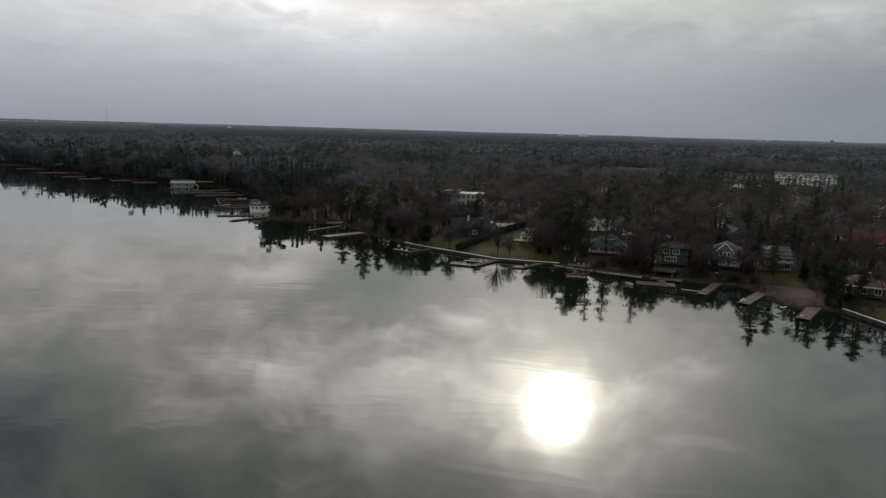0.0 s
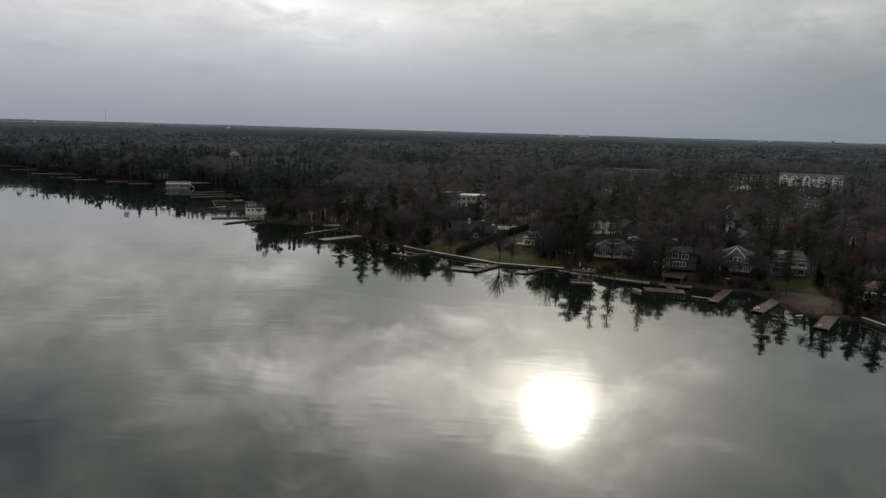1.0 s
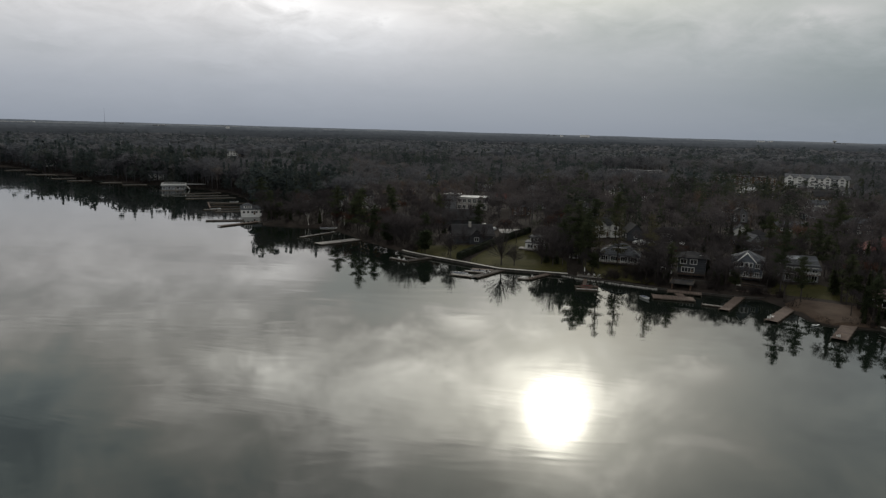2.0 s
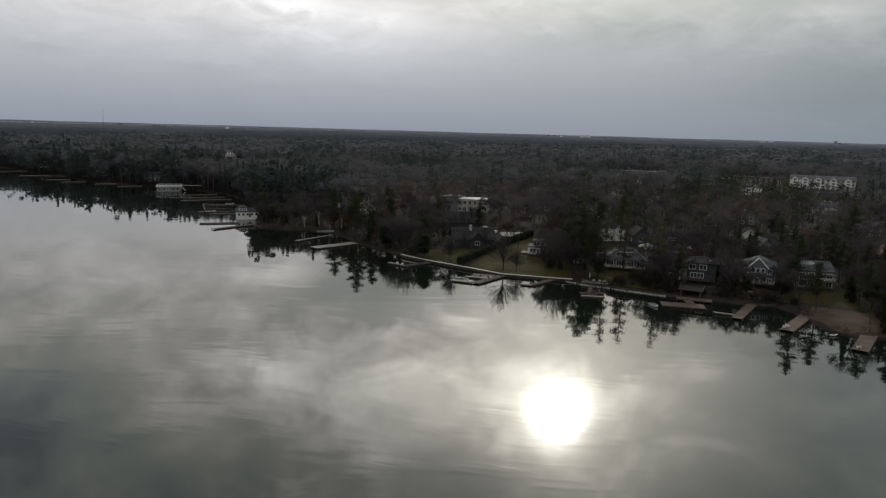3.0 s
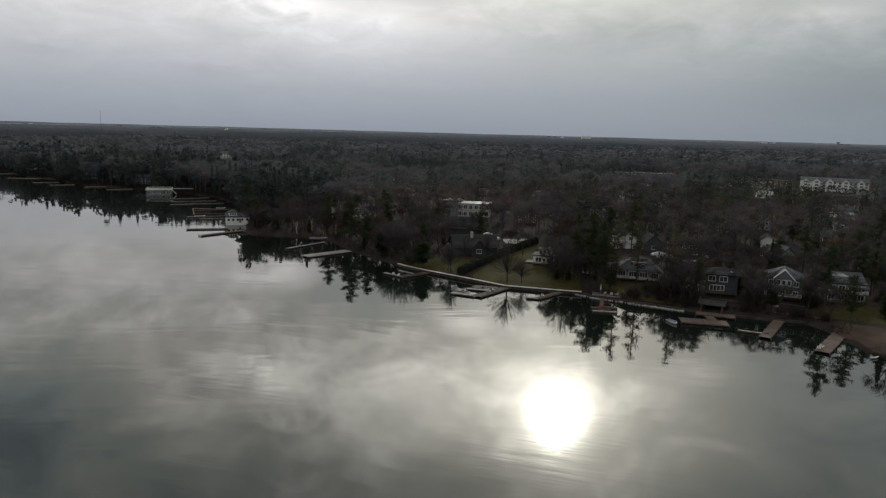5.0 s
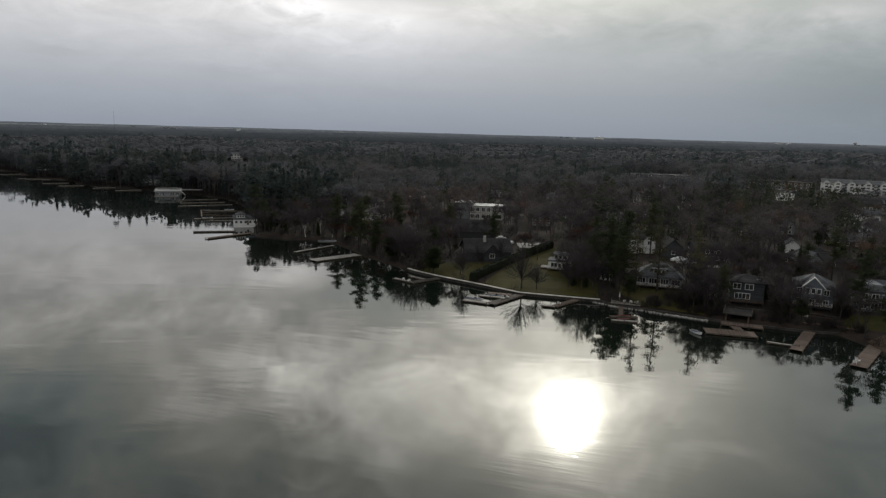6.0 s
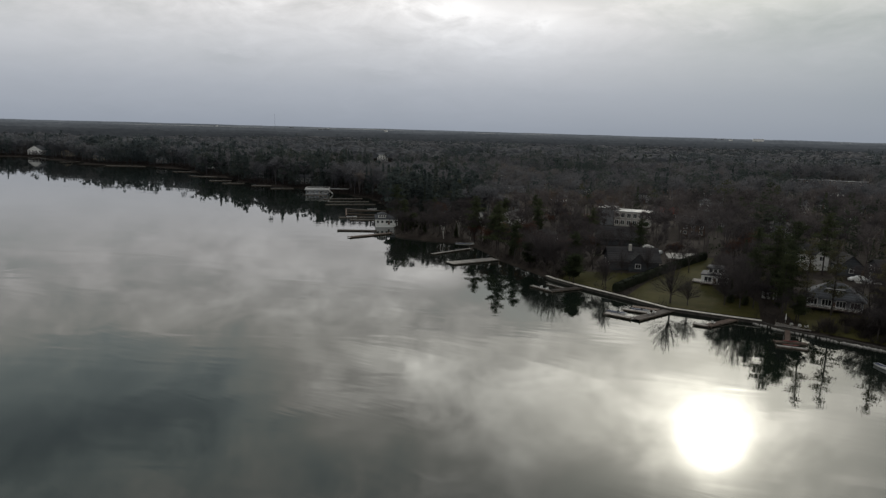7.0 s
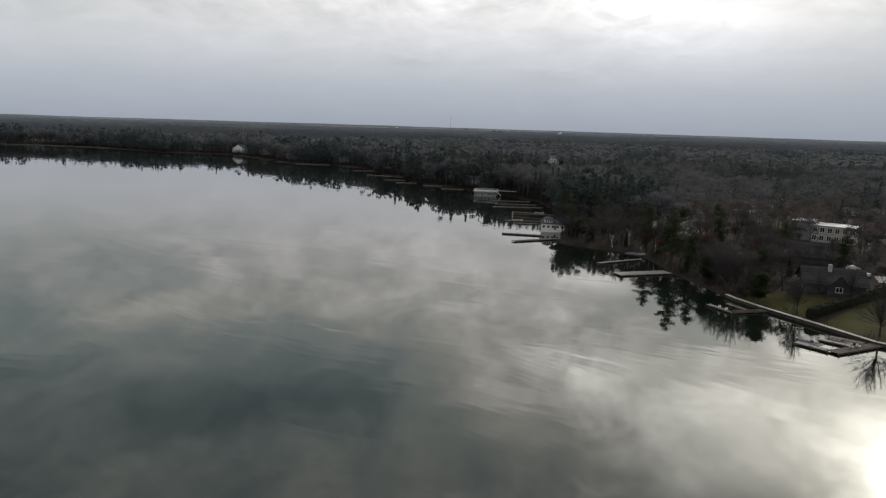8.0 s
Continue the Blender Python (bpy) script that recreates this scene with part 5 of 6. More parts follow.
CLEARINGS += [(8, 299, 6), (14, 309, 6), (20, 319, 6), (26, 329, 6), (32, 338, 6), (22, 290, 15), (33, 284, 14), (30, 300, 10), (36, 325, 8), (-8, 305, 9), (3, 303, 7), (63, 268, 9), (56, 286, 6), (56, 305, 5), (118, 243, 9), (115, 220, 10), (134, 196, 9), (25, 276, 8), (37, 272, 6), (100, 252, 6), (86, 252, 7)]

# clipped cedar hedge beside the lawn: a solid core with a rough leafy skin
rng = np.random.default_rng(3)
a, b = np.array([2.0, 289.5]), np.array([36, 343])
ax = (b - a) / np.linalg.norm(b - a)
side = np.array([-ax[1], ax[0]])
hedge = thing("hedge", a[0], a[1], 0, 0, "long dark green clipped cedar hedge beside a lawn", "hedge")
core = Shape()
ring = [(-1.25, -0.2), (-1.35, 1.6), (-0.9, 2.6), (0, 2.85), (0.9, 2.6), (1.35, 1.6), (1.25, -0.2)]
rows_ = 34
for i in range(rows_):
    c = a + (b - a) * i / (rows_ - 1)
    z = gz(*c)
    for u, h in ring:
        w = u * (1 + 0.06 * math.sin(i * 1.9)) + 0.08 * math.sin(i * 3.3 + h)
        core.v.append((c[0] - a[0] + side[0] * w, c[1] - a[1] + side[1] * w, z + h * (1 + 0.05 * math.sin(i * 2.3))))
core.f += [(i * 7 + k, i * 7 + k + 1, (i + 1) * 7 + k + 1, (i + 1) * 7 + k) for i in range(rows_ - 1) for k in range(6)] + [tuple(range(6, -1, -1)), tuple(range((rows_ - 1) * 7, rows_ * 7))]
part("core", core, M["cedar"], hedge)
n = 9000
t = rng.uniform(0, 1, n)
k = rng.integers(0, 6, n)
f = rng.uniform(0, 1, n)
rg = np.array(ring)
uh = rg[k] * (1 - f[:, None]) + rg[k + 1] * f[:, None]
xy = a + (b - a) * t[:, None] + side * uh[:, :1] * 1.02
hp = np.stack([xy[:, 0] - a[0], xy[:, 1] - a[1], ground_height(xy[:, 0], xy[:, 1]) + uh[:, 1]], -1)
part("foliage", as_mesh("foliage", leaf_tris(rng, hp + rng.normal(size=hp.shape) * 0.08, 0.2), M["cedar"]), None, hedge)
CLEARINGS += [(2, 289.5, 4), (5, 294, 4), (0, 293, 3)]

# ---- docks ----
def dock(label, p0, p1, width, material="plank", z=0.55, posts=True, name="dock", group="docks of the shore"):
    p0, p1 = Vector(p0), Vector(p1)
    d = p1 - p0
    ln, turn = d.length, math.degrees(math.atan2(d.y, d.x))
    ob = thing(name, p0.x, p0.y, 0, turn, label, "dock", group)
    s = Shape().box(0, ln, -width / 2, width / 2, z - 0.08, z, bevel=0.02)
    part("deck", s, M[material], ob)
    for y in (-width / 2 + 0.05, width / 2 - 0.05):
        part("beam", Shape().box(0, ln, y - 0.07, y + 0.07, z - 0.36, z - 0.08), M["post"], ob)
    if posts:
        k = max(1, round(ln / 4))
        for i in range(k + 1):
            for y in (-width / 2 - 0.1, width / 2 + 0.1):
                part("post", Shape().tube((ln * i / k, y, -3), (ln * i / k, y, z + 0.25), 0.11, 0.1, 6), M["post"], ob)
    return ob


PALE, BROWN = "pale weathered plank dock on timber posts", "brown weathered plank dock on timber posts"
dock("wide pale grey dock reaching into the lake", (-46.5, 336), (-62.3, 320.1), 5.4, "plank_pale")
dock("narrow dark dock beside a white boat", (-61, 357), (-74, 337), 1.5, "plank_pale")
dock(BROWN, (-8.2, 296.6), (-19.2, 286.2), 2.4, "plank_dark")
dock(PALE, (-26.2, 292), (-18.0, 285.6), 1.5, "plank_pale")
dock(PALE, (-21.2, 296.5), (-14.5, 291.2), 0.8, "plank_pale")
dock(BROWN, (18.6, 274.4), (7.4, 259.4), 3.0, "plank_dark")
dock(PALE, (-1.0, 263.6), (6.6, 260.4), 2.0, "plank_pale")
dock(PALE, (4.2, 270.2), (11.6, 268.2), 1.6, "plank_pale")
dock(BROWN, (7.0, 274.2), (14.8, 272.5), 2.4, "plank")
dock(PALE, (35.8, 269), (27.2, 259.4), 2.2, "plank")
dock(PALE, (23.6, 260.4), (27.6, 259.2), 1.6, "plank_pale")
dock("narrow low dock with reddish edge", (42.6, 250.2), (50.6, 250.6), 1.3, "plank", 0.4)
dock("narrow low dock with reddish edge", (42.2, 246.2), (49.4, 245.4), 1.3, "plank_pale", 0.4)
dock(BROWN, (48.5, 262.0), (46.0, 251.0), 1.2, "plank", 0.5)
dock("wide brown plank dock parallel to the bank", (66.2, 238.2), (79.2, 235.6), 5.2, "plank")
dock("reddish plank deck at the bank", (73.6, 246.0), (84.0, 242.4), 3.4, "plank", 0.8)
dock(BROWN, (76.5, 243.5), (76.2, 238.4), 2.4, "plank")
dock(BROWN, (96.2, 240.6), (84.0, 222.8), 3.0, "plank")
dock(PALE, (79.5, 229.4), (86.5, 226.2), 0.8, "plank_pale")
dock(BROWN, (109, 230.4), (93.4, 211.6), 3.6, "plank")
dock("reddish brown plank dock beside the beach", (115.2, 209.6), (104.0, 195.0), 3.9, "plank")
for p0, p1, w in (((-160, 506), (-190, 489), 1.5), ((-140, 472), (-168, 472), 1.2), ((-168, 472), (-155.5, 441.5), 1.0), ((-134, 452), (-158, 449), 1.0), ((-131, 443), (-156, 431.5), 1.4), ((-141, 474), (-163, 461), 0.9), ((-170, 520), (-196, 506), 1.3), ((-182, 538), (-206, 522), 1.3), ((-127, 432), (-146, 424), 1.2)):
    dock("thin pale dock finger of the marina", p0, p1, w * 0.75, "plank_pale" if w > 1.15 else "plank", 0.4, True)
dock("dark dock with pale fenders beside the boathouse", (-118, 390), (-137, 384), 2.4, "plank_dark")
dock("dark dock with pale top beside the boathouse", (-108, 386), (-123, 365), 2.6, "plank")
for x, y, dx, dy in ((-262, 587, -16, -10), (-290, 600, -14, -9), (-322, 610, -16, -10), (-347, 630, -16, -12), (-444, 712, -14, -14), (-655, 786, -8, -24), (-760, 836, 8, -24), (-940, 822, 4, -26), (-1030, 812, -4, -26)):
    dock("small pale landing stage on the bay", (x, y), (x + dx, y + dy), 2.2, "plank_pale")
dock("long pale jetty along the far shore", (-578, 740), (-537, 757), 3.0, "plank_pale")
dock("long pale jetty along the far shore", (-411, 658), (-382, 660), 2.4, "plank_pale")
dock("pale landing in front of the blue boathouse", (-231.3, 543.5), (-215.0, 548.5), 2.4, "plank_pale", 0.35)
dock("long pale jetty along the far shore", (-1240, 741), (-1062, 803), 4.0, "plank_pale")


# ---- small things of the shore ----
def boat(label, x, y, z, turn, length=6.0, beam=2.2, hull="hull", inside="canvas", cabin=True):
    """A moored or beached motor boat: lofted hull, deck, windscreen and cover."""
    ob = thing("boat", x, y, z, turn, label, "boat", "boats of the shore")
    st = Shape()
    secs = []
    for t, w, low, top in ((0.0, 0.82, 0.12, 0.75), (0.25, 1.0, 0.05, 0.75), (0.55, 0.97, 0.05, 0.8), (0.8, 0.66, 0.15, 0.92), (1.0, 0.03, 0.5, 1.05)):
        xx = (t - 0.5) * length
        secs.append([(xx, -beam / 2 * w, top), (xx, -beam / 2 * w * 0.72, low + 0.25), (xx, 0, low), (xx, beam / 2 * w * 0.72, low + 0.25), (xx, beam / 2 * w, top)])
    vs = [p for q in secs for p in q]
    fs = [(i * 5 + k, (i + 1) * 5 + k, (i + 1) * 5 + k + 1, i * 5 + k + 1) for i in range(4) for k in range(4)] + [(0, 1, 2, 3, 4)]
    st.add(vs, fs)
    part("hull", st, M[hull], ob)
    dk = Shape().add([(q[0][0], q[0][1] * 0.96, q[0][2] - 0.06) for q in secs] + [(q[4][0], q[4][1] * 0.96, q[4][2] - 0.06) for q in secs],
                     [(i, i + 1, i + 6, i + 5) for i in range(4)])
    part("deck", dk, M[inside], ob)
    if cabin:
        part("windscreen", Shape().add([(0.5, -beam * 0.38, 0.8), (0.5, beam * 0.38, 0.8), (0.1, beam * 0.33, 1.3), (0.1, -beam * 0.33, 1.3), (0.55, -beam * 0.38, 0.8), (0.55, beam * 0.38, 0.8), (0.15, beam * 0.33, 1.3), (0.15, -beam * 0.33, 1.3)],
                                       [(0, 3, 2, 1), (4, 5, 6, 7), (3, 7, 6, 2)]), M["glass"], ob)
        part("motor", Shape().box(-length / 2 - 0.5, -length / 2 + 0.02, -0.22, 0.22, 0.1, 1.05, bevel=0.08), M["darkmetal"], ob)
    return ob


def kayak(label, x, y, z, turn, length=4.2, beam=0.75, material="yellow"):
    ob = thing("kayak", x, y, z, turn, label, "kayak", "kayaks of the shore")
    s = Shape()
    n, k = 8, 8
    for i in range(n + 1):
        t = i / n
        w = max(0.04, math.sin(math.pi * t) ** 0.7) * beam / 2
        for j in range(k):
            a = 6.2832 * j / k
            s.v.append(((t - 0.5) * length, math.cos(a) * w, 0.2 + math.sin(a) * w * 0.55 + 0.16 * (2 * t - 1) ** 2))
    s.f += [(i * k + j, i * k + (j + 1) % k, (i + 1) * k + (j + 1) % k, (i + 1) * k + j) for i in range(n) for j in range(k)]
    part("hull", s, M[material], ob)
    part("cockpit", Shape().box(-0.45, 0.45, -0.2, 0.2, 0.36, 0.43, bevel=0.1), M["darkmetal"], ob)
    return ob


def garden_chair(x, y, z, turn, material="trim", label="white slatted garden chair on a dock"):
    """A low slatted lakeside chair with wide arms and a leaning back."""
    ob = thing("garden_chair", x, y, z, turn, label, "chair", "garden chairs by the lake")
    part("seat", Shape().add([(-0.3, -0.35, 0.36), (0.3, -0.35, 0.36), (0.3, 0.25, 0.24), (-0.3, 0.25, 0.24), (-0.3, -0.35, 0.33), (0.3, -0.35, 0.33), (0.3, 0.25, 0.21), (-0.3, 0.25, 0.21)],
                             [(0, 1, 2, 3), (7, 6, 5, 4), (0, 4, 5, 1), (1, 5, 6, 2), (2, 6, 7, 3), (3, 7, 4, 0)]), M[material], ob)
    for i in range(5):
        xx = -0.26 + i * 0.13
        part("back_slat", Shape().add([(xx - 0.055, 0.22, 0.22), (xx + 0.055, 0.22, 0.22), (xx + 0.06, 0.58, 1.0), (xx - 0.06, 0.58, 1.0), (xx - 0.055, 0.25, 0.22), (xx + 0.055, 0.25, 0.22), (xx + 0.06, 0.61, 1.0), (xx - 0.06, 0.61, 1.0)],
                                      [(0, 1, 2, 3), (7, 6, 5, 4), (0, 4, 5, 1), (1, 5, 6, 2), (2, 6, 7, 3), (3, 7, 4, 0)]), M[material], ob)
    for sx in (-0.38, 0.38):
        part("armrest", Shape().box(sx - 0.08, sx + 0.08, -0.42, 0.4, 0.52, 0.55, bevel=0.01), M[material], ob)
        part("leg", Shape().box(sx - 0.03, sx + 0.03, -0.38, -0.28, 0, 0.52), M[material], ob)
        part("leg", Shape().box(sx - 0.03, sx + 0.03, 0.3, 0.4, 0, 0.52), M[material], ob)
    return ob


boat("white motor boat drawn up beside a narrow dock", -65.2, 362.6, 0.75, 12, 8.5, 2.7)
boat("white runabout moored beside the pale dock", 2.4, 265.6, -0.25, -20, 6.2, 2.2)
boat("small white boat at the end of a dock", 63.4, 236.4, -0.2, -70, 4.4, 1.6, cabin=False)
boat("covered boat in a slip of the dock", 9.4, 270.6, -0.2, -15, 5.6, 2.1, "hull", "canvas")
boat("white boat moored among the marina docks", -150, 436, -0.2, 25, 6.0, 2.2)
boat("white boat moored among the marina docks", -152, 478, -0.2, 0, 6.0, 2.2)
kayak("yellow kayak lying on the beach", 115.5, 227.6, 0.95, -38, 4.4, 0.8, "yellow")
kayak("white canoe lying on the beach", 110.8, 231.0, 0.95, -36, 4.6, 0.85, "hull")
kayak("small white kayak by the beach dock", 105.0, 209.0, 0.1, 20, 3.2, 0.8, "hull")
kayak("red kayak beside a low dock", 46.2, 248.2, -0.05, 3, 4.4, 0.7, "redplastic")
kayak("red kayak on a low dock", 46.6, 250.4, 0.4, 2, 4.2, 0.7, "redplastic")
for x, y, z, t in ((93.6, 213.6, 0.55, 150), (95.2, 215.2, 0.55, 120), (-20.5, 287.3, 0.55, 200), (-22.6, 289.2, 0.55, 190), (11.6, 266.0, 0.55, 160), (13.2, 268.0, 0.55, 150), (104.6, 196.6, 0.55, 170), (29.0, 261.8, 0.55, 150)):
    garden_chair(x, y, z, t)

buoy = thing("buoy", 6.0, 82.0, 0, 0, "small orange spar buoy floating on the lake", "buoy")
part("float", Shape().tube((0, 0, -0.5), (0, 0, 0.15), 0.2, 0.2, 10), M["orange"], buoy)
part("spar", Shape().tube((0, 0, 0.15), (0, 0, 0.9), 0.07, 0.05, 8), M["orange"], buoy)

# low timber terrace with white rails by the grey house's shore
ter = thing("shore_terrace", 50.4, 264.2, 0, -17, "low timber terrace with brown rails at the waterline", "terrace")
part("deck", Shape().box(-4.6, 4.6, -1.8, 1.8, 0.95, 1.15, bevel=0.03), M["plank_pale"], ter)
part("railing", rail_shape(-4.5, 4.5, -1.7, 1.7, 1.15, 0.9, "fl"), M["post"], ter)
for x in (-4.3, 0, 4.3):
    for y in (-1.6, 1.6):
        part("post", Shape().box(x - 0.1, x + 0.1, y - 0.1, y + 0.1, -2.5, 0.95), M["post"], ter)
for x, y, t in ((50.0, 264.6, 170), (52.0, 264.0, 160), (53.6, 263.6, 200)):
    garden_chair(x, y, 1.15, t)
umb = thing("parasol", 48.9, 266.6, gz(48.9, 266.6), 0, "closed white parasol on the shore terrace", "parasol")
part("pole", Shape().tube((0, 0, 0), (0, 0, 2.9), 0.035, 0.035, 6), M["metal"], umb)
part("canopy", Shape().tube((0, 0, 1.1), (0, 0, 2.75), 0.2, 0.05, 8), M["trim"], umb)

# dark boathouse under the terrace of the charcoal house
dbh = thing("boat_shelter", 79.8, 250.0, 0, -25, "dark timber boat shelter set into the stone bank", "boat shelter")
part("wall", Shape().box(-3.2, -2.8, -2.4, 4, -2, 2.7).box(2.8, 3.2, -2.4, 4, -2, 2.7).box(-2.8, 2.8, 3.6, 4, -2, 2.7), M["brown"], dbh)
part("roof", Shape().box(-3.9, 3.9, -3.0, 4.4, 2.7, 2.95, bevel=0.05), M["roof_dark"], dbh)
part("railing", rail_shape(-3.8, 3.8, -2.9, 4.2, 2.95, 0.9, "flr"), M["post"], dbh)
# stone terraces below the shore houses
wall_run("retaining_wall", "rough stone retaining wall below the houses", [(82, 257.5), (92, 254)], 0.5, 2.7, 0.6, "darkstone")
wall_run("retaining_wall", "rough stone retaining wall below the houses", [(98.5, 254.5), (109, 249.5)], 0.5, 2.6, 0.6, "darkstone")
steps = thing("garden_steps", 100.5, 252.5, 0, -25, "pale stone garden steps down to the lake", "steps")
for i in range(9):
    part("step", Shape().box(-0.8, 0.8, -4.6 + i * 0.5, -4.1 + i * 0.5, 0.5 + i * 0.14, 0.95 + i * 0.17, bevel=0.02), M["concrete"], steps)

# parked cars by the road behind
def car(x, y, turn, paint, label):
    ob = thing("car", x, y, gz(x, y), turn, label, "car", "cars parked behind the woods")
    prof = [(-2.2, 0.3), (2.2, 0.3), (2.25, 0.75), (1.3, 0.95), (0.6, 1.42), (-1.1, 1.45), (-1.9, 1.0), (-2.25, 0.9)]
    s = Shape().add([(x_, -0.88, z_) for x_, z_ in prof] + [(x_, 0.88, z_) for x_, z_ in prof], [tuple(range(8)), tuple(range(15, 7, -1))] + [((i + 1) % 8, i, i + 8, (i + 1) % 8 + 8) for i in range(8)])
    part("body", s, M[paint], ob)
    part("windscreen", Shape().add([(1.28, -0.75, 0.99), (1.28, 0.75, 0.99), (0.65, 0.7, 1.42), (0.65, -0.7, 1.42)], [(0, 1, 2, 3)]), M["glass"], ob)
    for wx in (-1.35, 1.35):
        for wy in (-0.85, 0.85):
            part("wheel", Shape().tube((wx, wy - 0.1, 0.33), (wx, wy + 0.1, 0.33), 0.33, 0.33, 10), M["darkmetal"], ob)
    return ob


rc = random.Random(4)
for i in range(16):
    t = i / 15
    x, y = 246 + 60 * t + rc.uniform(-2, 2), 398 + 70 * t + rc.uniform(-6, 6)
    paint, word = rc.choice([("hull", "white"), ("metal", "silver"), ("hull", "white"), ("charcoal", "dark grey")])
    car(x, y, rc.uniform(20, 60), paint, word + " car parked among bare trees")
    VIEWS.append((x, y, 8))
    VIEWS.append((x * 0.96, y * 0.96 + 2, 8))
    VIEWS.append((x * 0.92, y * 0.92 + 4, 8))

# cars and pale paved yards behind the shore houses
for x, y, t, paint, word in ((82.6, 319.2, 15, "hull", "white"), (86.4, 318.0, 10, "metal", "silver"), (84.8, 321.4, 20, "hull", "white"), (101.5, 317.0, 80, "hull", "white"), (15.6, 362, 10, "hull", "white"), (19.5, 350, 70, "metal", "silver")):
    car(x, y, t, paint, word + " car parked behind a lake house")
    CLEARINGS.append((x, y, 4))
    open_view(x, y, 3, 16 if x > 50 else 6, 6)
for x, y, w, d in ((27, 344, 9, 4), (16, 355, 6, 4), (11, 324.5, 5, 2.5), (93.5, 311, 7, 3.5), (86, 319, 8, 6)):
    lawn_patch("paved_yard", [(x - w / 2, y - d / 2), (x + w / 2, y - d / 2 - 0.6), (x + w / 2, y + d / 2), (x - w / 2, y + d / 2 + 0.5)], M["paving"], "pale paved yard beside a lake house")
    CLEARINGS.append((x, y, 3.5))
    open_view(x, y, w * 0.4, 8, 7)

# ---- trees ----
# tall pines whose mirror images stand out along the shore
for x, y, s in ((74, 326, 1.2), (62, 318, 1.15), (-13, 318, 0.8), (-38, 331, 1.0), (-102, 388, 0.9), (-114, 412, 1.0), (-46, 340, 1.05), (-62, 370, 0.95),
                (123, 212, 0.58), (126, 216, 0.6), 
                (54.5, 291, 0.9), (160, 300, 1.0), (78, 258, 0.6)):
    plant("pine", x, y, s)
for x, y, s in ((-28, 324, 1.0), (-20, 314, 0.9), (-15, 318, 0.85), (72, 256, 0.8), (-60, 375, 0.9), (-56, 366, 0.9), (48, 268, 0.6), (-98, 382, 0.7), (-90, 378, 0.8), 
                (119, 216, 0.6), (92, 250, 0.7), (-66, 378, 1.0), (-75, 378, 0.95), (-82, 382, 0.9), (-105, 384, 1.0), (-111, 402, 1.05), (-2, 329, 0.85), (-12, 322, 0.7), (-7, 326, 0.8), (22, 327, 0.8), (27, 331, 0.75), (18, 338, 0.9)):
    plant("bare", x, y, s)
for x, y in ((-65, 374), (-58.5, 372), (-78, 374), (-72, 380)):
    plant("birch", x, y, 0.9)
for x, y, s in ((-30, 345, 0.9), (-36, 352, 1.0), (45, 330, 1.0), (52, 345, 1.1), (-18, 330, 0.8), (-31, 334, 0.55), (-25, 329, 0.5), (-36, 341, 0.65), (-40, 346, 0.6), (-52, 352, 0.9), (-27, 338, 0.9), (-14, 334, 0.8), (-8, 340, 0.85), (24, 332, 0.8)):
    plant("russet", x, y, s)
for x, y, s in ((-12.4, 299.5, 0.95), (-30.5, 322, 0.9), (52.5, 268, 0.75), (97.0, 247.5, 0.6), (127, 229, 0.8), (-96, 384, 0.9)):
    plant("cedar", x, y, s, None, 1.25)
plant("willow", -54, 379, 1.1)
plant("willow", -50, 374, 0.9)
plant("willow", -47, 362, 1.1)
plant("willow", -40, 352, 0.9)
for x, y, s in ((55, 290, 0.5), (50, 281, 0.45), (118, 330, 1.0), (200, 380, 0.9), (-55, 380, 0.9), (-104, 400, 0.9)):
    plant("spruce", x, y, s)
# dense evergreens and bare thickets between the shore houses
for x, y, s in ((75, 256, 0.7), (77.5, 259.5, 0.85), (74, 262, 0.8), (72.5, 268, 0.8), (76, 272, 0.9), (94, 252, 0.7), (93.5, 257, 0.8), (94, 265, 0.85), (113, 253, 0.7), (115, 259, 0.85), (113, 266, 0.9),
                (135, 234, 0.8), (131, 229, 0.7), (137, 244, 0.9), (127, 212, 0.6), (-40, 338, 0.85), (-57, 369, 0.8), (-90, 383, 0.8),
                (-100, 390, 0.9), (-95, 395, 0.9), (119, 209.5, 0.6), (121, 213, 0.7), (124, 218, 0.8), (127, 223, 0.8), (130, 227, 0.9), (134, 240, 0.9), (140, 232, 0.9), (144, 226, 0.9), (122, 208, 0.5)):
    plant("spruce", x, y, s * 0.72)
    plant("shrub", x + rnd_tree.uniform(-3, 3), y - rnd_tree.uniform(1, 3), 1.3)
    CLEARINGS.append((x, y, 2.0))
plant("pine", 49.5, 288, 1.14, 2)
plant("pine", 44.5, 291, 0.85, 0)
plant("spruce", 40.5, 281, 0.6)
plant("spruce", 36.5, 282.5, 0.5)
plant("pine", 110.8, 243.5, 1.04, 2, 0.8)
for x, y in ((55.5, 274), (62.8, 275.0), (73.5, 270)):
    plant("larch", x, y, 1.06, 0, 0.78)
for i in range(34):
    x, y = rnd_tree.uniform(122, 185), rnd_tree.uniform(228, 345)
    if is_free(np.array([x]), np.array([y]))[0] and shore_distance(np.array([x]), np.array([y]))[0] > 4:
        plant(rnd_tree.choice(["pine", "spruce", "spruce", "bare"]), x, y, rnd_tree.uniform(0.7, 0.95))
        CLEARINGS.append((x, y, 2.4))
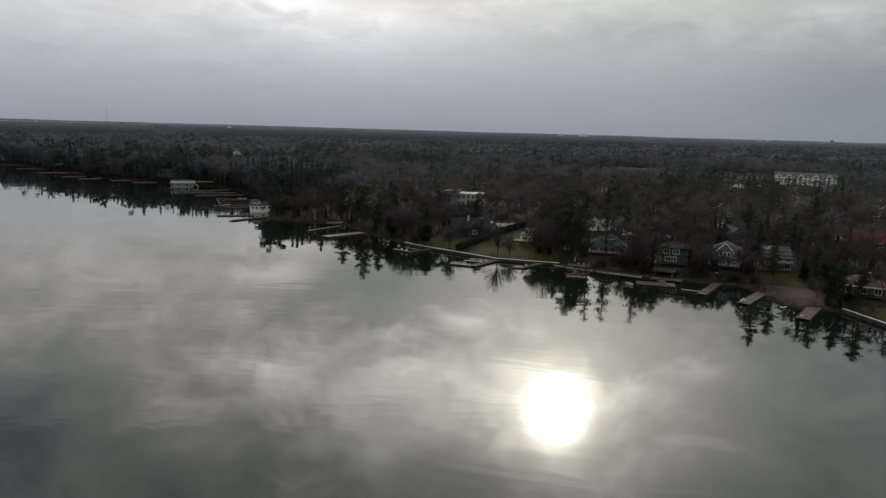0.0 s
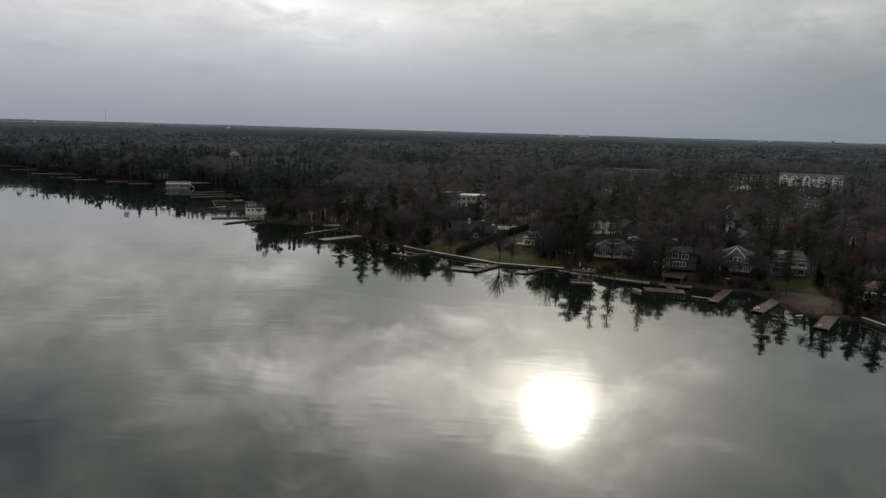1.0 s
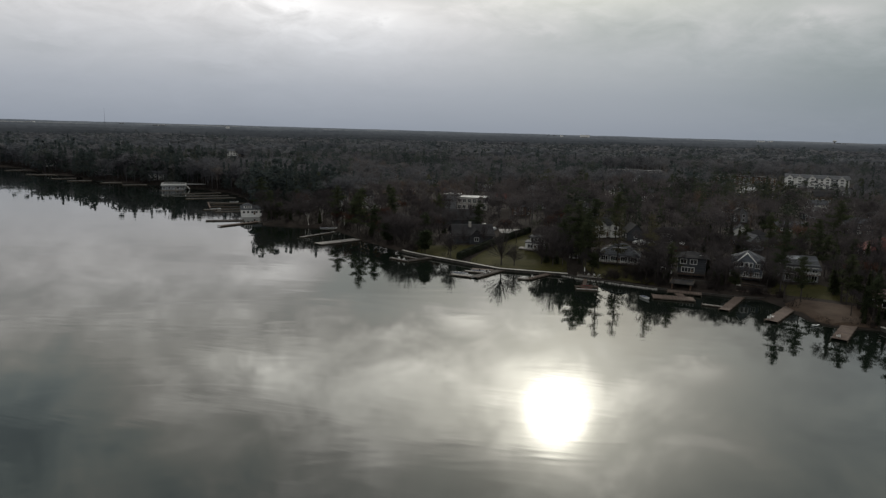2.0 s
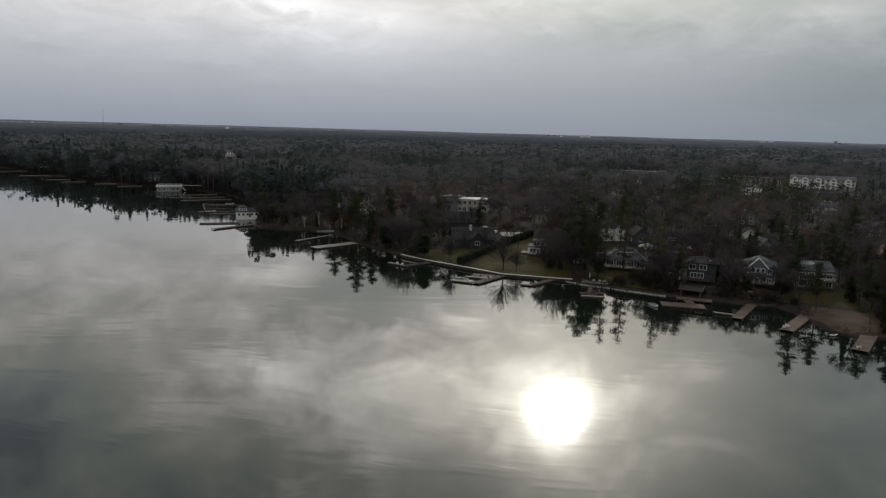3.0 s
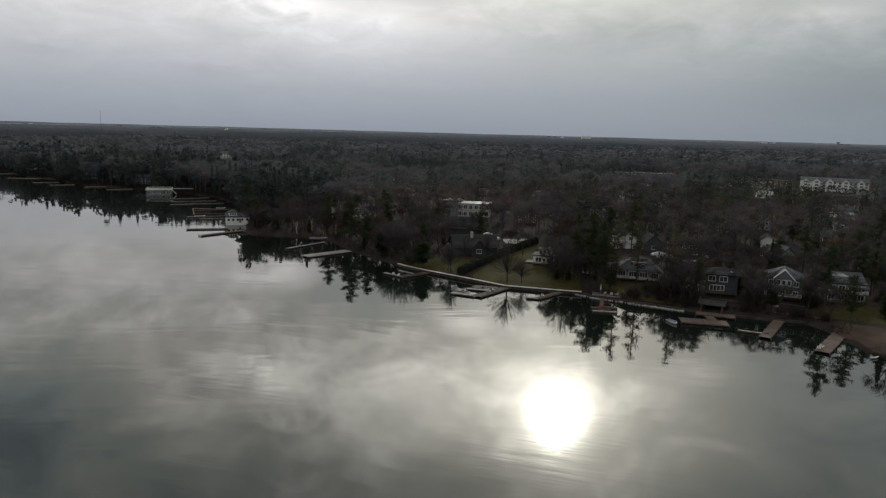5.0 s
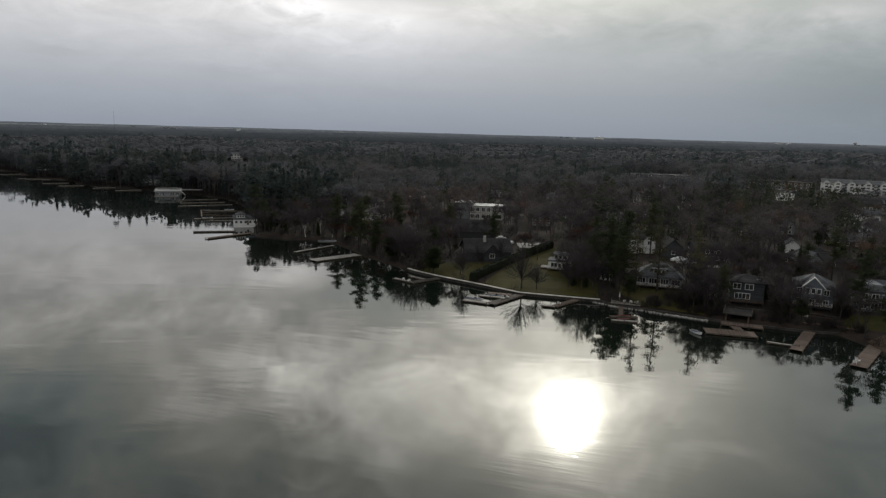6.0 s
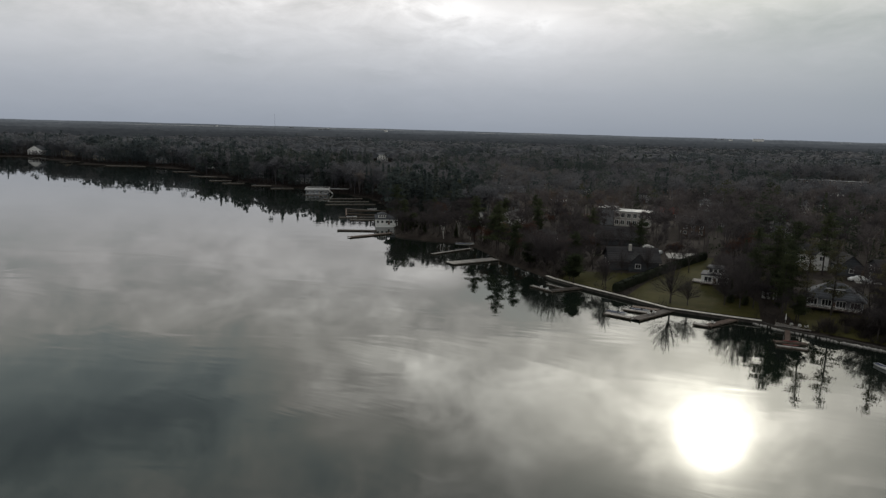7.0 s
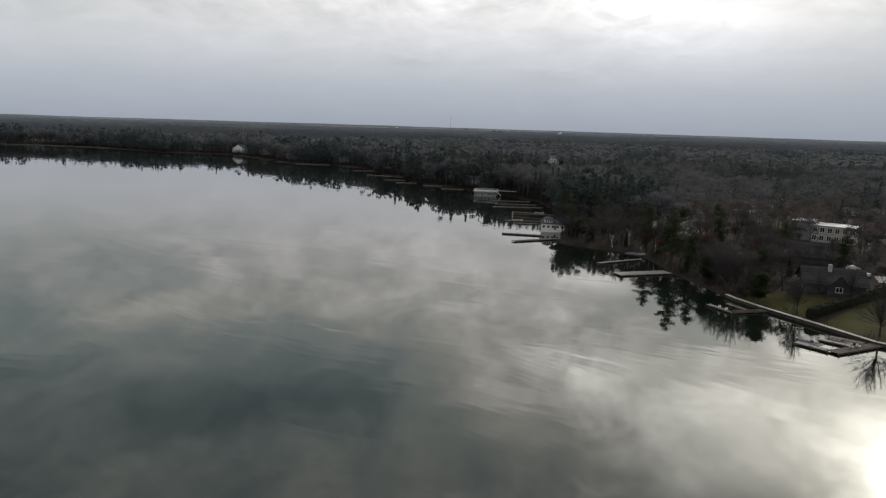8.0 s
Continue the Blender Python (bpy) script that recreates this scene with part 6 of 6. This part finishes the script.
# round-headed bare trees right behind the seawall
for x, y, s, w in ((-1.5, 291.5, 0.66, 0.95), (18.5, 279, 0.74, 1.55), (23.5, 277.5, 0.52, 1.5), (-14, 303.5, 0.72, 1.2), (-20, 310, 0.85, 1.15), (-24, 313.5, 0.9, 1.2), (-27, 319, 0.95, 1.1), (-24, 325, 0.8, 1.1), (-31, 329, 0.9, 1.1), (4, 311, 0.6, 1.1), (13, 313, 0.62, 1.1), (-62, 366, 0.8, 1.0), (34.5, 280, 0.8, 1.0), (38.5, 278, 0.9, 1.05), (42.5, 278.5, 0.8, 1.0), (46, 280, 0.7, 1.0)):
    plant("round", x, y, s * 1.3, None, w * 0.85)
# bare thickets before and between the shore houses
for x, y, s in ((36.5, 287, 0.75), (38, 293, 0.8), (36, 297.5, 0.8), (40.5, 289, 0.65), (41, 299, 0.85), (46, 299, 0.9), (65, 266.5, 0.5), (68, 263, 0.55), (71.5, 261, 0.6), (74, 263, 0.65), (73, 267, 0.65),
                (93, 250.5, 0.5), (94.5, 254, 0.6), (95, 258, 0.65), (111, 252, 0.6), (113.5, 256, 0.7), (99, 268, 0.8), (81, 272, 0.8), (92, 271, 0.85), (116, 262, 0.8)):
    plant("bare", x, y, s, None, 1.25)
    for k in range(2):
        plant("shrub", x + rnd_tree.uniform(-2, 2), y + rnd_tree.uniform(-2, 1.5), rnd_tree.uniform(1.5, 2.3))
    CLEARINGS.append((x, y, 2.0))

for i in range(22):
    x, y = rnd_tree.uniform(55, 77), rnd_tree.uniform(259, 267)
    if y - 272 < -0.28 * (x - 50) + 1 and shore_distance(np.array([x]), np.array([y]))[0] > 1.5:
        plant("shrub", x, y, rnd_tree.uniform(1.0, 1.9))
# the rest of the wooded bank
rp = random.Random(17)
count = 0
while count < 270:
    x, y = rp.uniform(-135, 160), rp.uniform(190, 430)
    d = float(shore_distance(np.array([x]), np.array([y]))[0])
    if not 2.5 < d < 62 or not is_free(np.array([x]), np.array([y]))[0]:
        continue
    if is_open(np.array([x]), np.array([y]))[0] and rp.random() < 0.75:
        continue
    q = rp.random()
    kind = "bare" if q < 0.68 else "pine" if q < 0.75 else "spruce" if q < 0.83 else "shrub" if q < 0.95 else "russet"
    if is_open(np.array([x]), np.array([y]))[0]:
        kind = "shrub"
    plant(kind, x, y, rp.uniform(0.65, 1.0) * (0.9 if d < 10 else 1.0))
    CLEARINGS.append((x, y, 3.2))
    count += 1
for i in range(60):
    k = rp.randrange(18, 52)
    a, b = SHORE[k], SHORE[k + 1]
    t = rp.random()
    q = a + (b - a) * t + np.array([(a - b)[1], (b - a)[0]]) / np.hypot(*(b - a)) * rp.uniform(1.8, 5)
    if is_free(np.array([q[0]]), np.array([q[1]]), 0)[0]:
        plant("shrub", q[0], q[1], rp.uniform(0.7, 1.2))

landings = ((75, 241), (80, 246), (96, 240.6), (109, 230.4), (115, 209.6), (48.5, 262), (50, 264), (80, 252), (100.5, 250), (113, 228))
for i in range(900):
    x = rp.uniform(56, 118)
    y = rp.uniform(205, 268)
    d = float(shore_distance(np.array([x]), np.array([y]))[0])
    if 1.2 < d < 5.5 and not (x > 104 and y < 238) and all((x - a) ** 2 + (y - b) ** 2 > 16 for a, b in landings):
        plant("shrub", x, y, rp.uniform(0.7, 1.3))

# the woods behind, too many to count
rng = np.random.default_rng(77)


def woods(name, label, r0, r1, step, n_twig, width, skin, n_con, con_size, share, ranges="near", az0=-66, az1=40, hmin=11, hmax=17.5, near_cut=62, far_cut=1e9, spruce=4, tallest=25):
    X, Y, d = wood_points(rng, r0, r1, step, az0, az1)
    ok = is_free(X, Y) & ((d > near_cut) | (X < -135) | (X > 160) | (Y > 430)) & (d < far_cut)
    X, Y, d = X[ok], Y[ok], d[ok]
    clump = np.array([noise.noise((x / 75, y / 75, 2.0)) + 0.55 * noise.noise((x / 24, y / 24, 5.0)) for x, y in zip(X, Y)])
    stand = np.array([noise.noise((x / 160, y / 160, 9.0)) for x, y in zip(X, Y)])
    con = clump + rng.normal(size=len(X)) * 0.16 > np.quantile(clump, 1 - share)
    P = np.stack([X, Y, ground_height(X, Y) - 0.2], -1)
    hh = rng.uniform(hmin, hmax, len(X)) * (1.0 + 0.3 * stand)
    hh *= np.where(con, rng.uniform(0.8, 1.45, len(X)), 1.0)
    hh = np.minimum(hh, tallest + 3 * rng.uniform(-1, 1, len(X)))
    hh = np.where(is_open(X, Y), np.minimum(hh * 0.36, 6.5), hh)
    vb = [low_bare(np.random.default_rng(200 + i), n_twig, width, skin) for i in range(12)]
    if name == "distant_woods":
        caps = [low_cap(np.random.default_rng(500 + i)) for i in range(16)]
        full = ~con & ~is_open(X, Y) & (d > 55)
        cv, ct, tones = scatter_caps(rng, P[full], hh[full] * 0.96, caps)
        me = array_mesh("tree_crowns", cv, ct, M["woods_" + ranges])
        me.attributes.new("tree_tone", "FLOAT", "FACE").data.foreach_set("value", tones.astype(np.float32))
        me.shade_smooth()
        tagged(new("tree_crowns", me), "closed grey-brown crowns of the " + label, "woods", kind="stuff")
    vc = [low_conifer(np.random.default_rng(300 + i), n_con, i % spruce > 0, con_size) for i in range(12)]
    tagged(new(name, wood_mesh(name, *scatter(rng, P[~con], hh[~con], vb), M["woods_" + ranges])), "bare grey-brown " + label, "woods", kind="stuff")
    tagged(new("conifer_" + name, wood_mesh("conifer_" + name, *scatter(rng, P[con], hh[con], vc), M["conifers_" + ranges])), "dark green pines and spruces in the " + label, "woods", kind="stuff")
    return len(X)


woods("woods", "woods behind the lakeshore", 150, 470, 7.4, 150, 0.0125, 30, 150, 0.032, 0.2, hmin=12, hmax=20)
# belts farther off take the colours with haze painted in
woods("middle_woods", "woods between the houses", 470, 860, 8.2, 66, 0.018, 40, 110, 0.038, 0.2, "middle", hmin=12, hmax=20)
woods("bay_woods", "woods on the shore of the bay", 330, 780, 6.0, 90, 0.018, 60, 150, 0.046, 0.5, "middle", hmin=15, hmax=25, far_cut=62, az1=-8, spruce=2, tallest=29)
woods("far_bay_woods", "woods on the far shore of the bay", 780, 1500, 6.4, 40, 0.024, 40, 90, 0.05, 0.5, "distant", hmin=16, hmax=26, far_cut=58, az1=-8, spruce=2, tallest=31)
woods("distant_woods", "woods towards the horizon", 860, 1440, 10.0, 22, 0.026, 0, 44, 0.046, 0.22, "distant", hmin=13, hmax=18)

# brush along the bank
X, Y, d = wood_points(rng, 120, 1400, 2.8, -66, 45, 0.6)
ok = (d < 30) & ((X > -200) | (d < 14)) & is_free(X, Y, -0.5) & (rng.uniform(size=len(X)) < np.where(d < 9, 0.9, 0.35))
X, Y = X[ok], Y[ok]
bushes = [low_brush(np.random.default_rng(400 + i)) for i in range(6)]
tagged(new("brush", as_mesh("brush", scatter(rng, np.stack([X, Y, ground_height(X, Y) - 0.1], -1), rng.uniform(1.2, 3.2, len(X)) * np.where(X < -130, 1.7, 1.0), bushes)[0], M["shrub"])), "dense bare brown brush along the wooded bank", "brush", kind="stuff")

# wooded ridges one behind the other, out to the edge of sight: haze painted as glow, paler each time
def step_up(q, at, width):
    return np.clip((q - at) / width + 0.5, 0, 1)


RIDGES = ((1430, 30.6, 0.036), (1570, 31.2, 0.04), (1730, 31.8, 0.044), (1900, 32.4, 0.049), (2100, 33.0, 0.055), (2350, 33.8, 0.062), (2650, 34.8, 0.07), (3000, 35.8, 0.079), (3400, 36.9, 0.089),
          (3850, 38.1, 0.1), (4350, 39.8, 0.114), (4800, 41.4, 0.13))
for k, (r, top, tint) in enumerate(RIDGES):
    mt = bpy.data.materials.new("ridge_haze_glow")
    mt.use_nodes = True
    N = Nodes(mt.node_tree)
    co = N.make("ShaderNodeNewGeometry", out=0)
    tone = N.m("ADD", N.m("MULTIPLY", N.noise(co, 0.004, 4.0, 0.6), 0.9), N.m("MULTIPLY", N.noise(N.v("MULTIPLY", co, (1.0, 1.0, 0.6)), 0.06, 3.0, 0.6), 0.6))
    # emission stands in for the haze, stronger on farther ridges
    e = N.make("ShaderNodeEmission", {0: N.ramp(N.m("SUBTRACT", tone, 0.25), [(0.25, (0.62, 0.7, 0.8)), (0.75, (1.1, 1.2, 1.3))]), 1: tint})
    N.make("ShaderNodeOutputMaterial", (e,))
    a = np.radians(np.arange(-78, 50, 0.05))
    deg = np.degrees(a)
    left = 1 - step_up(deg, -4.6, 1.0)
    bumps = np.array([3.0 * noise.noise((q * 11, k * 3.1, 0)) + 1.5 * noise.noise((q * 60, k * 7.7, 1)) + (2.4 if r < 2500 else 1.2) * noise.noise((q * r * 0.09, k, 2)) for q in a])
    hill = 4.0 * np.exp(-((deg - 13.5) / 2.2) ** 2) if r == 3400 else 3.0 * np.exp(-((deg + 23.5) / 3.0) ** 2) if r == 4350 else 0.0
    hgt = top + bumps + hill + (left * (1.5 + 2.5 * np.clip((-deg - 4) / 26, 0, 1)) * (1.0 if r > 4200 else 0.3))
    hgt = np.where(shore_distance(r * np.sin(a), 40 + r * np.cos(a)) > 60, hgt, -5.5)
    n = len(a)
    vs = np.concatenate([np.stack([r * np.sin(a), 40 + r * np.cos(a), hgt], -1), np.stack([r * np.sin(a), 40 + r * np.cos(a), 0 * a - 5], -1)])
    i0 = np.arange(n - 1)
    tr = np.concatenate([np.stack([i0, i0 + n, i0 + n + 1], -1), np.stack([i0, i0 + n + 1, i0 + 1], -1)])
    tagged(new("backdrop", array_mesh("backdrop", vs, tr, mt)), "wooded ridge on the horizon, haze painted on as a blue-grey glow", "distance", kind="structure")

# tall mast on the horizon, and a pale water tower built as a flat-roofed block
mast = thing("radio_mast", -1212, 2357, gz(-1212, 2357), 0, "thin tall radio mast on the horizon", "mast")
part("pole", Shape().tube((0, 0, 0), (0, 0, 76), 0.42, 0.25, 6), M["darkmetal"], mast)
fb, _, _ = house("far_building", "pale broad-topped water tower on the horizon, built as a block", (540, 2990), (578, 2986), 40, 8, "flat", 0.3, "white", "roof_pale", 1, 0, base=39.5, category="building", door=False)
part("pedestal", Shape().box(-14, 12, -12, 12, -26, -1.5), M["grey"], fb, "grey stem of the water tower")

tower = thing("water_tower", 1660, 3040, 20, 0, "grey water tower with a pale round tank on the horizon", "water tower")
part("stem", Shape().tube((0, 0, 0), (0, 0, 27), 2.6, 2.0, 10), M["grey"], tower)
part("tank", Shape().tube((0, 0, 25), (0, 0, 28), 2.5, 8.0, 12).tube((0, 0, 28), (0, 0, 32), 8.0, 7.6, 12).tube((0, 0, 32), (0, 0, 34), 7.6, 1.5, 12), M["roof_pale"], tower)

# pale fields and a scatter of far buildings under the skyline
fr = random.Random(8)
for a0, a1, r, z0, z1 in ((-39.0, -28.5, 3840, 35.0, 37.8), (-58.0, -47.0, 4340, 36.8, 39.6), (-25.5, -16.0, 4340, 37.0, 40.0), (-14.5, -9.0, 3840, 35.0, 37.4), (-7.5, -4.5, 4340, 37.0, 39.2), (16.0, 21.0, 3840, 35.0, 37.0), (27.0, 31.5, 4340, 37.0, 38.8)):
    f = Shape()
    n = 40
    for i in range(n + 1):
        a = math.radians(a0 + (a1 - a0) * i / n)
        w = math.sin(math.pi * i / n) ** 0.5
        zc, hz = (z0 + z1) / 2 + 1.2 * noise.noise((i * 0.4, a0, 0)), (z1 - z0) / 2 * w * (0.6 + 0.4 * abs(noise.noise((i * 0.7, a1, 3))))
        f.v += [((r - 30) * math.sin(a), 40 + (r - 30) * math.cos(a), zc - hz), (r * math.sin(a), 40 + r * math.cos(a), zc + hz)]
    f.f += [(2 * i, 2 * i + 2, 2 * i + 3, 2 * i + 1) for i in range(n)]
    tagged(new("field", f.mesh("field", M["field"])), "pale stubble field on a far slope", "field", kind="structure")
for i in range(22):
    a = math.radians(fr.choice([-24.6, -23.5, -26, -18.5, -32, 8.2, 24.5, 29.3]) + fr.uniform(-0.7, 0.7))
    r, w = fr.choice([3390, 3840, 4335]), fr.uniform(9, 24)
    x, y = r * math.sin(a), 40 + r * math.cos(a)
    house("far_building", "small pale building in the distance", (x - w / 2, y), (x + w / 2, y), 14, fr.uniform(3, 5) + 34.6 + (r - 3390) * 0.0024 - gz(x, y), "flat", 0.3, fr.choice(["white", "grey", "grey"]), "roof_pale", 1, 0, category="building", door=False, clear=False, group="far buildings")
